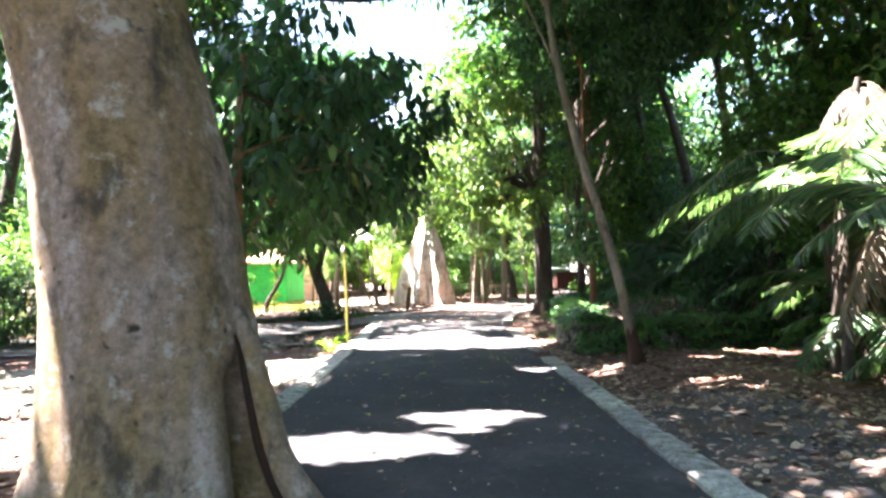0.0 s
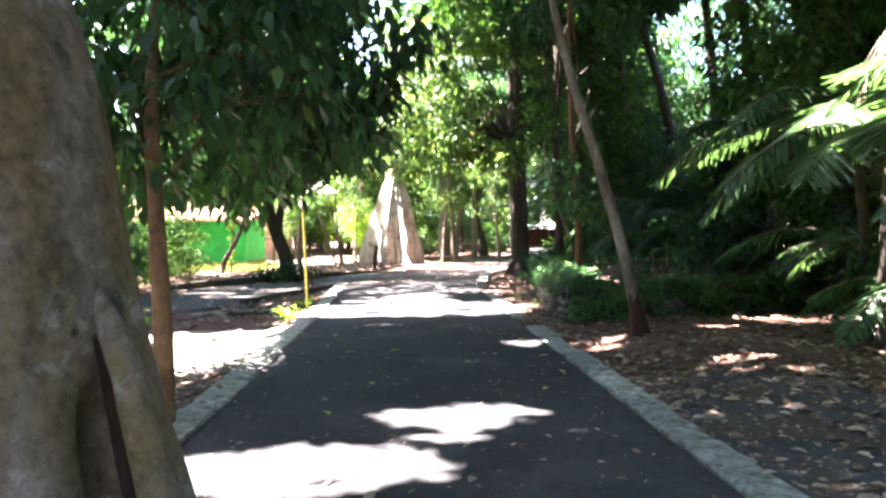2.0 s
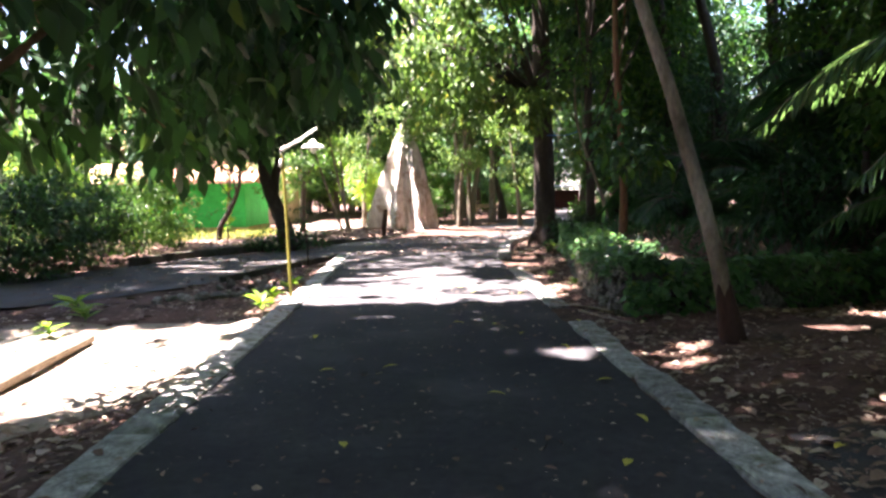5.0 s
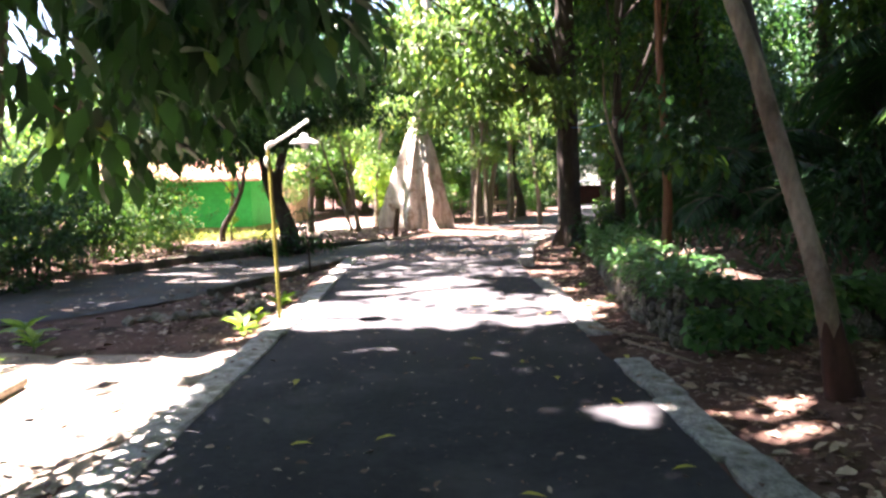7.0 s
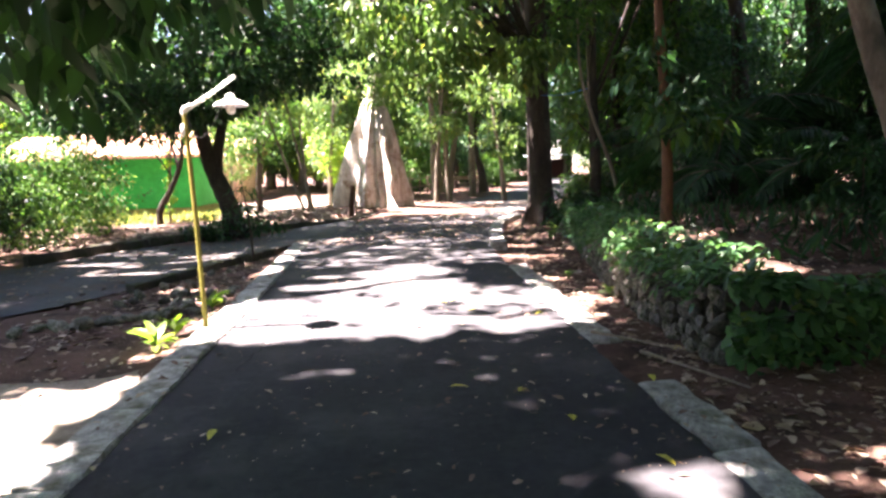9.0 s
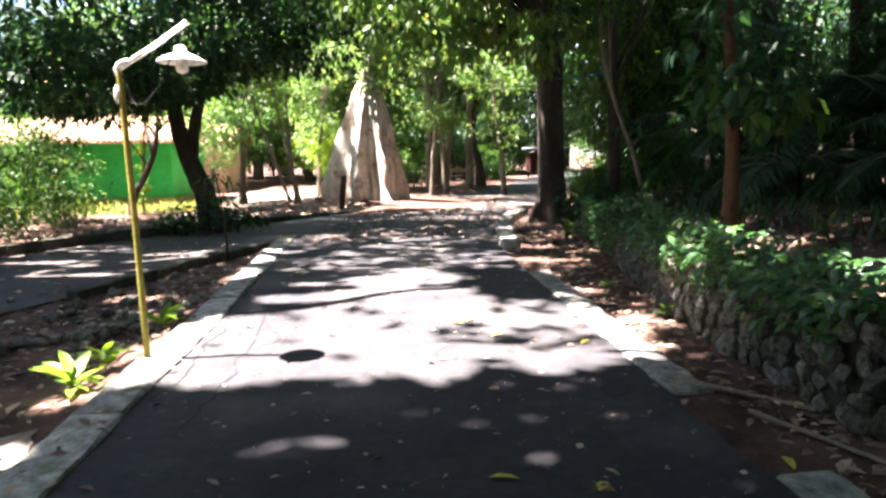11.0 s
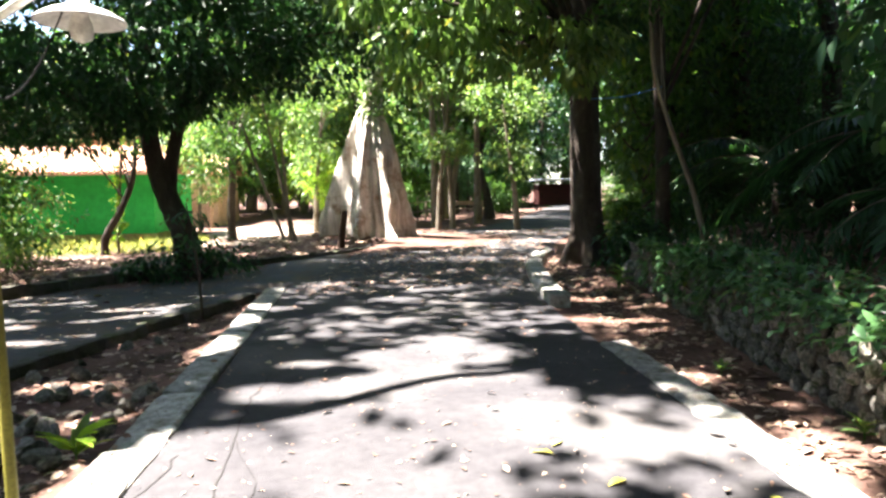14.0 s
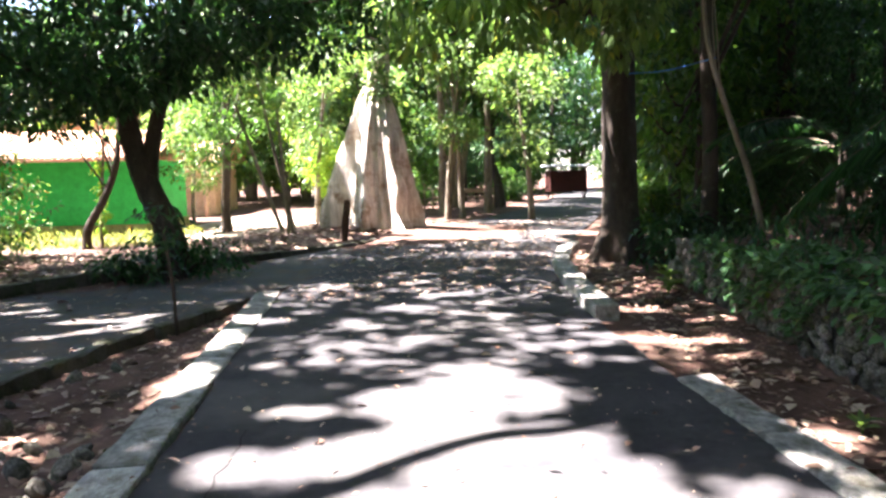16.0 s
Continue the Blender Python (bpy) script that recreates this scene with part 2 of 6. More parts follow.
WIRE = rough_surface("black_wire", [(0.3, (0.01, 0.01, 0.01)), (0.7, (0.025, 0.025, 0.025))], 8, 60, 0.6, 0.001)

# Leaf tones partly stand in for light: darkest for shaded foliage, brightest for sunlit.
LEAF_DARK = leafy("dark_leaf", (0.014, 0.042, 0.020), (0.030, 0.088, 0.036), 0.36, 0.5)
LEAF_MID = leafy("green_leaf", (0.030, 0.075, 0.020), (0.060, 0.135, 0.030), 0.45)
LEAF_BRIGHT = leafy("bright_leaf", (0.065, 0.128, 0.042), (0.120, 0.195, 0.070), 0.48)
LEAF_YELLOW = leafy("yellow_green_leaf", (0.10, 0.20, 0.022), (0.18, 0.29, 0.035), 0.5)
LEAF_STRAW = leafy("straw_grass", (0.13, 0.165, 0.045), (0.25, 0.27, 0.11), 0.5)
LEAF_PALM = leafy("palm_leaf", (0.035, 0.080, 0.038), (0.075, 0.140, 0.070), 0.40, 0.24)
LEAF_IVY = leafy("ivy_leaf", (0.030, 0.085, 0.034), (0.075, 0.175, 0.068), 0.34, 0.3)
DEAD_LEAF = dead_leafy("dead_leaf", (0.075, 0.038, 0.026), (0.21, 0.125, 0.082), (0.46, 0.36, 0.26))
FALLEN_YELLOW = dead_leafy("yellow_fallen_leaf", (0.42, 0.36, 0.04), (0.55, 0.47, 0.06), (0.50, 0.52, 0.08))
DEAD_FROND = dead_leafy("dead_frond", (0.16, 0.11, 0.07), (0.20, 0.16, 0.11), (0.26, 0.22, 0.17))


# ---- mesh building ----
def mesh_from(name, verts, faces, mat, smooth=False):
    """A mesh of triangles or quads from arrays."""
    me = bpy.data.meshes.new(name)
    verts, faces = np.asarray(verts, np.float32), np.asarray(faces, np.int32)
    n, k = faces.shape
    me.vertices.add(len(verts))
    me.vertices.foreach_set("co", verts.ravel())
    me.loops.add(n * k)
    me.loops.foreach_set("vertex_index", faces.ravel())
    me.polygons.add(n)
    me.polygons.foreach_set("loop_start", np.arange(0, n * k, k, dtype=np.int32))
    if smooth:
        me.polygons.foreach_set("use_smooth", np.ones(n, bool))
    me.update(calc_edges=True)
    me.validate()
    me.materials.append(mat)
    return me


def thing(name, x, y, z, label, category, group="", kind=""):
    ob = new(name)
    ob.empty_display_size = 0.2
    ob.matrix_basis = pose(x, y, z)
    return tagged(ob, label, category, group, kind)


def part(name, me, parent, label=""):
    """One mesh, given in world coordinates, under a thing or a part."""
    ob = new(name, me)
    ob.parent = parent
    ob.matrix_parent_inverse = world_of(parent).inverted()
    return tagged(ob, label)


def world_of(ob):
    return world_of(ob.parent) @ ob.matrix_parent_inverse @ ob.matrix_basis if ob.parent else ob.matrix_basis.copy()


def from_bm(name, bm, mat, smooth=False):
    me = bpy.data.meshes.new(name)
    bm.to_mesh(me)
    bm.free()
    if smooth:
        me.polygons.foreach_set("use_smooth", np.ones(len(me.polygons), bool))
    me.materials.append(mat)
    return me


def box_bm(x0, y0, z0, x1, y1, z1, bevel=0.0):
    bm = bmesh.new()
    bmesh.ops.create_cube(bm, size=1, matrix=Matrix.LocRotScale(((x0 + x1) / 2, (y0 + y1) / 2, (z0 + z1) / 2), None, (x1 - x0, y1 - y0, z1 - z0)))
    if bevel:
        bmesh.ops.bevel(bm, geom=bm.edges[:], offset=bevel, segments=1, affect='EDGES')
    return bm


def smooth_line(points, n):
    """A line through the points, in n even steps (Catmull-Rom)."""
    p = np.asarray(points, float)
    p = np.vstack([2 * p[0] - p[1], p, 2 * p[-1] - p[-2]])
    out = []
    m = len(p) - 3
    for u in np.linspace(0, m, n):
        i = min(int(u), m - 1)
        t = u - i
        a, b, c, d = p[i:i + 4]
        out.append(0.5 * (2 * b + (c - a) * t + (2 * a - 5 * b + 4 * c - d) * t * t + (3 * b - 3 * c + d - a) * t ** 3))
    return np.array(out)


def tube(points, radii, seg=10, wobble=0.0, seed=0, caps=True):
    """Vertices and quads of a tapered tube along a line."""
    p = np.asarray(points, float)
    r = np.interp(np.linspace(0, 1, len(p)), np.linspace(0, 1, len(radii)), radii)
    g = np.random.default_rng(seed)
    tang = np.gradient(p, axis=0)
    tang /= np.linalg.norm(tang, axis=1)[:, None] + 1e-9
    ref = np.array([1.0, 0, 0]) if abs(tang[:, 0]).mean() < 0.8 else np.array([0, 1.0, 0])
    u = np.cross(tang, ref)
    u /= np.linalg.norm(u, axis=1)[:, None]
    v = np.cross(tang, u)
    a = np.linspace(0, 2 * np.pi, seg, endpoint=False)
    prof = 1 + wobble * (g.standard_normal((len(p), seg)) * 0.5 + g.standard_normal(seg) * 0.7)
    ring = p[:, None] + (u[:, None] * np.cos(a)[:, None] + v[:, None] * np.sin(a)[:, None]) * (r[:, None] * prof)[..., None]
    verts = ring.reshape(-1, 3)
    i, j = np.meshgrid(np.arange(len(p) - 1), np.arange(seg), indexing="ij")
    k = (j + 1) % seg
    faces = np.stack([i * seg + j, i * seg + k, (i + 1) * seg + k, (i + 1) * seg + j], -1).reshape(-1, 4)
    return verts, faces


def joined(*pieces):
    vs, fs, off = [], [], 0
    for v, f in pieces:
        vs.append(v)
        fs.append(np.asarray(f) + off)
        off += len(v)
    return np.vstack(vs), np.vstack(fs)


def tube_mesh(name, points, radii, mat, seg=10, wobble=0.0, seed=0):
    return mesh_from(name, *tube(points, radii, seg, wobble, seed), mat, True)


# ---- smooth random fields ----
def field(x, y, cell, seed):
    """Value noise in 0..1 over the plan."""
    x, y = np.asarray(x, float) / cell, np.asarray(y, float) / cell
    xi, yi = np.floor(x).astype(int), np.floor(y).astype(int)
    fx, fy = x - xi, y - yi
    fx, fy = fx * fx * (3 - 2 * fx), fy * fy * (3 - 2 * fy)

    def h(a, b):
        n = (a * 374761393 + b * 668265263 + seed * 974711) & 0x7fffffff
        n = ((n ^ (n >> 13)) * 1274126177) & 0x7fffffff
        return ((n ^ (n >> 16)) & 0xffff) / 65535.0
    return (h(xi, yi) * (1 - fx) + h(xi + 1, yi) * fx) * (1 - fy) + (h(xi, yi + 1) * (1 - fx) + h(xi + 1, yi + 1) * fx) * fy


# openings in the canopy, by the ground that they let the sun reach: centre x, y, half widths
OPENINGS = [(-0.60, 12.0, 1.65, 1.42), (0.75, 12.85, 0.75, 0.62), (1.80, 12.35, 0.75, 0.32), (1.55, 11.12, 0.95, 0.34), (0.55, 11.3, 0.6, 0.6), (1.0, 13.55, 0.5, 0.28), (0.25, 13.25, 1.2, 0.38), (0.1, 13.9, 1.35, 0.5), (2.35, 11.9, 0.26, 0.95), (-1.0, 13.9, 0.35, 0.15),
            (0.45, 14.85, 1.05, 0.5), (0.65, 15.45, 0.35, 0.42), (-0.7, 14.7, 0.4, 0.2), (0.25, 16.75, 0.30, 0.22), (1.4, 16.3, 0.35, 0.18), (-0.6, 2.72, 1.4, 0.58), (0.65, 3.95, 0.72, 0.48), (0.55, 3.35, 0.4, 0.16),
            (-3.6, 8.2, 2.1, 1.8), (-4.9, 9.0, 1.6, 0.9), (-3.2, 6.6, 0.7, 0.8), (-2.3, 9.4, 0.75, 0.7), (-2.0, 10.9, 0.35, 0.3), (-4.3, 3.6, 1.4, 1.3), (-1.7, 1.15, 1.5, 0.6), (1.92, 7.52, 0.30, 0.30), (2.85, 7.05, 0.42, 0.15), (6.5, 4.2, 1.0, 0.8),
            (6.2, 8.2, 1.0, 0.6), (4.7, 7.7, 0.35, 0.2), (4.0, 5.4, 0.4, 0.2), (6.6, 5.3, 1.2, 0.9), (6.2, 3.0, 0.8, 0.7), (3.95, 10.2, 0.5, 0.35), (4.1, 12.2, 0.35, 0.5), (3.9, 1.75, 0.34, 0.14),
            (2.7, 13.9, 0.3, 0.3), (2.75, 12.2, 0.2, 0.3), (1.75, 28.8, 2.05, 1.9), (-3.6, 33.0, 2.6, 2.2), (8.3, 20.6, 1.0, 0.7), (1.2, 31.0, 1.8, 1.2), (1.0, 27.3, 1.3, 0.35), (-1.4, 27.0, 0.5, 0.3), (-0.2, 26.8, 0.4, 0.2),
            (-1.85, 15.6, 0.3, 0.5), (-2.3, 13.6, 0.5, 0.2), (-1.8, 17.0, 0.25, 0.4), (-3.0, 14.6, 0.5, 0.16), (-4.5, 16.5, 0.8, 0.16), (-5.5, 18.0, 0.9, 0.2), (-3.8, 18.6, 0.6, 0.2), (-2.4, 20.6, 0.7, 0.25), (-9.0, 31.0, 5.0, 2.4), (-7.7, 28.0, 2.4, 1.5), (2.9, 19.9, 1.6, 0.6), (5.2, 28.5, 1.4, 0.8), (6.3, 33.5, 2.5, 1.0)]
# gaps in the high canopy alone, above lower crowns
HIGH_OPENINGS = [(-1.9, 6.8, 0.9, 1.3), (-4.6, 22.2, 1.9, 1.4), (-1.2, 23.4, 1.2, 0.7), (2.6, 19.8, 1.6, 1.3), (-8.3, 22.8, 1.5, 2.3), (-0.4, 22.6, 1.2, 0.6)]
# places under thin, half-open canopy
THIN = [(1.25, 11.85, 0.7, 0.42), (1.6, 13.0, 0.65, 0.36), (-0.5, 9.75, 0.5, 0.22), (1.3, 7.75, 0.55, 0.2), (0.4, 16.6, 2.0, 1.3), (0.7, 3.9, 0.65, 0.5), (2.9, 7.6, 0.5, 0.3), (0.0, 19.0, 2.0, 1.6)]


def sunlit(gx, gy, high=False):
    """True where the canopy stays open over this place on the ground."""
    wob = (field(gx, gy, 0.55, 3) - 0.5) * 0.7 + (field(gx, gy, 0.2, 4) - 0.5) * 0.35
    best = np.full(np.shape(gx), -9.0)
    for cx, cy, rx, ry in OPENINGS + (HIGH_OPENINGS if high else []):
        best = np.maximum(best, 1 - ((gx - cx) / rx) ** 2 - ((gy - cy) / ry) ** 2)
    thin = np.zeros(np.shape(gx), bool)
    for cx, cy, rx, ry in THIN:
        thin |= ((gx - cx) / rx) ** 2 + ((gy - cy) / ry) ** 2 + wob < 1
    fleck = field(gx * 0.8, gy * 1.7, 0.42, 9) * 0.7 + field(gx * 0.8, gy * 1.7, 0.2, 11) * 0.3
    many = np.clip((gy - 14.5) / 2.5, 0, 1) * (gx < 4.5) + 0.1 * ((gx > 2.8) & (gy < 10)) + 0.06 * ((gx > 5) & (gy >= 11)) + 0.4 * ((gx > 5) & (gy > 18)) 
    stray = np.random.default_rng(5).random(np.shape(gx))
    return ((best + wob + (stray - 0.5) * 0.7 > 0.0) & (stray > 0.004)) | (thin & (stray > 0.27)) | (fleck > 0.90 - 0.27 * many)


# ---- leaves ----
def leaves(pos, way, up, length, width, rich=False):
    """Folded leaves: pos is the stalk end, way the direction of the midrib, up roughly the upper side."""
    n = len(pos)
    way = way / (np.linalg.norm(way, axis=1)[:, None] + 1e-9)
    side = np.cross(way, up)
    side /= np.linalg.norm(side, axis=1)[:, None] + 1e-9
    nrm = np.cross(side, way)
    L, W = length[:, None], width[:, None]
    if rich:
        v = np.stack([pos, pos + way * L * 0.35 - side * W * 0.46 + nrm * W * 0.12, pos + way * L * 0.38 + nrm * L * -0.01, pos + way * L * 0.35 + side * W * 0.46 + nrm * W * 0.12,
                      pos + way * L * 0.72 - side * W * 0.33 + nrm * (W * 0.06 - L * 0.05), pos + way * L * 0.72 - nrm * L * 0.06, pos + way * L * 0.72 + side * W * 0.33 + nrm * (W * 0.06 - L * 0.05), pos + way * L - nrm * L * 0.16], 1)
        f = np.array([[0, 2, 1], [0, 3, 2], [1, 2, 5], [1, 5, 4], [2, 3, 6], [2, 6, 5], [4, 5, 7], [5, 6, 7]])
    else:
        v = np.stack([pos, pos + way * L * 0.45 - side * W * 0.5 + nrm * W * 0.15, pos + way * L * 0.45 + side * W * 0.5 + nrm * W * 0.15, pos + way * L - nrm * L * 0.1], 1)
        f = np.array([[0, 3, 1], [0, 2, 3]])
    k = v.shape[1]
    faces = (np.arange(n)[:, None, None] * k + f[None]).reshape(-1, 3)
    return v.reshape(-1, 3), faces


def unit(n, g):
    d = g.standard_normal((n, 3))
    return d / np.linalg.norm(d, axis=1)[:, None]


def clumps(centre, radii, count, g, shell=0.55, low=-1.0):
    """Centres of leaf clumps in an uneven ellipsoid crown."""
    d = unit(count, g)
    d[:, 2] = np.where(d[:, 2] < low, -d[:, 2], d[:, 2])
    rr = shell + (1 - shell) * g.random(count) ** 0.6
    lump = 0.75 + 0.5 * field(np.arctan2(d[:, 1], d[:, 0]) * 3 + centre[0] * 7, d[:, 2] * 3 + centre[1] * 5, 1.0, 17)
    return np.asarray(centre) + d * rr[:, None] * lump[:, None] * np.asarray(radii)


def foliage(name, cs, per, spread, size, mat, g, droop=0.5, slim=0.42, rich=False, keep_sun=True):
    """One mesh of leaves round clump centres, left out where the crown is open to the sun."""
    n = len(cs) * per
    c = np.repeat(cs, per, 0)
    off = unit(n, g) * (g.random(n) ** 0.5)[:, None] * spread * np.array([1, 1, 0.6])
    pos = c + off
    way = off / spread + unit(n, g) * 0.6 + np.array([0, 0, -droop])
    up = np.array([0, 0, 1.0]) + unit(n, g) * 0.55
    L = size * (0.65 + 0.7 * g.random(n))
    if keep_sun:
        mid = pos + way / np.linalg.norm(way, axis=1)[:, None] * L[:, None] * 0.5
        ok = ~sunlit(mid[:, 0] + SX * mid[:, 2], mid[:, 1] + SY * mid[:, 2], len(mid) > 0 and mid[:, 2].mean() > 6.5)
        pos, way, up, L = pos[ok], way[ok], up[ok], L[ok]
    v, f = leaves(pos, way, up, L, L * slim, rich)
    return mesh_from(name, v, f, mat)


# ---- lie of the land ----
WALL_LINE = np.array([(2.95, 9.45), (2.98, 11.2), (3.25, 13.3), (3.6, 15.4), (3.9, 17.0), (4.15, 18.7), (4.5, 20.2)])
FRONT_LINE = np.array([(2.95, 9.45), (3.5, 9.2), (4.6, 9.35), (5.8, 9.7), (7.2, 10.2)])


def ease(a, b, x):
    t = np.clip((x - a) / (b - a), 0, 1)
    return t * t * (3 - 2 * t)


def land(x, y):
    """Height of the ground."""
    x, y = np.asarray(x, float), np.asarray(y, float)
    z = -0.03 - 0.09 * ease(-1.75, -2.3, x) * ease(24, 19, y)
    z = z + 0.17 * ease(2.5, 4.2, x) * ease(11, 8, y)
    z = z + 0.33 * np.exp(-(((x + 0.9) / 3.6) ** 2 + ((y - 30.2) / 3.2) ** 2))
    z = z + 0.35 * ease(32, 52, y)
    wx = np.interp(y, WALL_LINE[:, 1], WALL_LINE[:, 0])
    fy = np.interp(x, FRONT_LINE[:, 0], FRONT_LINE[:, 1])
    terrace = ease(0.05, 0.28, x - wx) * ease(0.05, 0.28, y - fy) * ease(21.5, 19.5, y)
    z = z + terrace * (0.62 + 0.32 * np.minimum(ease(0.1, 2.2, x - wx), ease(0.3, 3.0, y - fy)))
    bumps = (field(x, y, 1.3, 21) - 0.5) * 0.10 + (field(x, y, 0.4, 22) - 0.5) * 0.05
    clear = np.clip(np.abs(x - 0.4) - 2.0, 0, 1) * (1 - 0.6 * ((x < -1.75) & (y > 11)))
    far = ease(19, 26, y)
    return z + bumps * clear * (1 - 0.7 * far)


def axis(*spans):
    return np.unique(np.round(np.concatenate([np.arange(a, b + s / 2, s) for a, b, s in spans]), 3))


def grid_mesh(name, xs, ys, mat, height):
    X, Y = np.meshgrid(xs, ys)
    v = np.stack([X, Y, height(X, Y)], -1).reshape(-1, 3)
    nx = len(xs)
    i, j = np.meshgrid(np.arange(len(ys) - 1), np.arange(nx - 1), indexing="ij")
    a = i * nx + j
    return mesh_from(name, v, np.stack([a, a + 1, a + nx + 1, a + nx], -1).reshape(-1, 4), mat, True)


xs = axis((-1500, -100, 200), (-80, -20, 6), (-16, -8, 0.6), (-7.75, 8, 0.15), (8.3, 16, 0.5), (20, 80, 6), (100, 1500, 200))
ys = axis((-1500, -100, 200), (-80, -14, 6), (-9, -3, 0.6), (-2.8, 26, 0.15), (26.4, 50, 0.5), (54, 90, 6), (110, 1500, 200))
ground = tagged(new("ground", grid_mesh("ground", xs, ys, SOIL, land)), "dark reddish-brown soil strewn with dead leaves", "ground", kind="structure")


def strip_mesh(name, left, right, n, mat, lift, across=8):
    """A paved strip between two edges, draped over the ground."""
    a, b = smooth_line(left, n), smooth_line(right, n)
    u = np.linspace(0, 1, across)[None, :, None]
    p = a[:, None] * (1 - u) + b[:, None] * u
    edge = np.minimum(u, 1 - u)[..., 0] < 0.001
    jag = (field(p[..., 0] * 1.0, p[..., 1], 0.21, 31) - 0.5) * 0.07 * edge
    z = lift(p[..., 0], p[..., 1])
    v = np.stack([p[..., 0] + jag, p[..., 1], z], -1).reshape(-1, 3)
    i, j = np.meshgrid(np.arange(n - 1), np.arange(across - 1), indexing="ij")
    q = i * across + j
    return mesh_from(name, v, np.stack([q, q + 1, q + across + 1, q + across], -1).reshape(-1, 4), mat, True)


def road_z(x, y):
    return 0.35 * ease(32, 52, y) + 0.02 * ease(20, 26, y) + 0.0 * x


ROAD_L = [(-1.42, -14), (-1.42, -4), (-1.40, 4), (-1.42, 11), (-1.5, 15), (-1.66, 19), (-1.35, 22.5), (-0.55, 26), (0.6, 29.0), (1.9, 32.2), (4.0, 36), (6.6, 41), (9.8, 49), (13, 58), (18, 72)]
ROAD_R = [(2.16, -14), (2.16, -4), (2.15, 4), (2.15, 10), (2.2, 14), (2.3, 17.5), (2.55, 20), (2.95, 22), (3.7, 24.2), (5.0, 27.5), (6.4, 31), (8.4, 36), (10.6, 42), (13.5, 50), (17.5, 61)]
road = tagged(new("road", strip_mesh("road", ROAD_L, ROAD_R, 320, ASPHALT, road_z, 15)), "narrow dark asphalt path, dappled with sun", "path", kind="structure")


def side_z(x, y):
    return np.where(x < -1.7, -0.085 + 0.085 * ease(-4.0, -1.6, x), 0.012) + 0.01 * ease(20, 26, y) - 0.012 * ease(-2.2, -1.4, x)


SIDE_NEAR = [(-0.9, 22.2), (-1.65, 20.4), (-2.2, 19.2), (-2.7, 18.05), (-3.05, 17.2), (-3.3, 16.2), (-3.7, 15.0), (-4.6, 13.2), (-6.2, 11.7), (-9, 10.9), (-15, 10.5), (-24, 10.4)]
SIDE_FAR = [(-0.9, 26.0), (-1.6, 25.3), (-2.3, 24.5), (-3.0, 23.7), (-4.1, 22.7), (-5.1, 21.5), (-6.0, 20.4), (-6.9, 18.4), (-8.3, 16.3), (-11, 15.3), (-15, 15), (-24, 15)]
side_road = tagged(new("side_road", strip_mesh("side_road", SIDE_NEAR, SIDE_FAR, 120, OLD_ASPHALT, lambda x, y: side_z(x, y) + 0.006, 10)), "old worn asphalt side track with soil and leaves on it", "path", kind="structure")

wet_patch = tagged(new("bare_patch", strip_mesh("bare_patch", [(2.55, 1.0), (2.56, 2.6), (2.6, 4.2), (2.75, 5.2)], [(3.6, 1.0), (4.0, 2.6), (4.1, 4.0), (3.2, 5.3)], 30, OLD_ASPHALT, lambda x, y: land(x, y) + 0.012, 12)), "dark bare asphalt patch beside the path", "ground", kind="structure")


pale_dirt = tagged(new("dirt_patch", strip_mesh("dirt_patch", [(-1.72, 6.6), (-1.68, 7.2), (-1.68, 8.3), (-1.70, 9.6), (-1.95, 10.3)], [(-3.6, 4.9), (-5.2, 5.0), (-7.5, 7.0), (-7.0, 9.4), (-4.6, 10.4)], 60, PALE_DIRT, lambda x, y: land(x, y) + 0.012, 40)), "pale dry trodden dirt beside the kerb", "ground", kind="structure")


clearing = tagged(new("clearing", strip_mesh("clearing", [(-7.6, 29.2), (-7.4, 31.5), (-7.2, 34), (-7, 37), (-6.5, 40)], [(-3.4, 28.8), (-2.6, 31.4), (-2.2, 33.5), (-2.0, 36), (-2.4, 39.5)], 50, PALE_DIRT, lambda x, y: land(x, y) + 0.015, 30)), "pale sunlit bare ground beyond the buttress tree", "ground", kind="structure")


def crack_mesh(points, width):
    p = smooth_line(points, 60)
    p[:, 0] += (field(p[:, 0] * 3, p[:, 1] * 3, 0.4, 41) - 0.5) * 0.07
    w = width * (0.4 + field(p[:, 1] * 3, p[:, 0], 0.3, 42))
    t = np.gradient(p, axis=0)
    t /= np.linalg.norm(t, axis=1)[:, None]
    s = np.stack([-t[:, 1], t[:, 0]], 1)
    z = np.full((60, 1), 0.005)
    v = np.vstack([np.hstack([p - s * w[:, None], z]), np.hstack([p + s * w[:, None], z])])
    i = np.arange(59)
    return mesh_from("crack", v, np.stack([i, i + 1, i + 61, i + 60], -1), CRACK)


for line, w in (([(-1.0, 9.9), (-0.92, 10.8), (-0.95, 11.5), (-0.98, 12.6), (-1.06, 13.6), (-1.02, 14.4)], 0.006), ([(-0.95, 11.7), (-0.74, 11.95), (-0.86, 12.4), (-0.98, 12.8)], 0.003),
                ([(-1.41, 10.4), (-1.28, 11.0), (-1.33, 11.9), (-1.30, 12.6)], 0.005)):
    part("crack", crack_mesh(line, w), road)


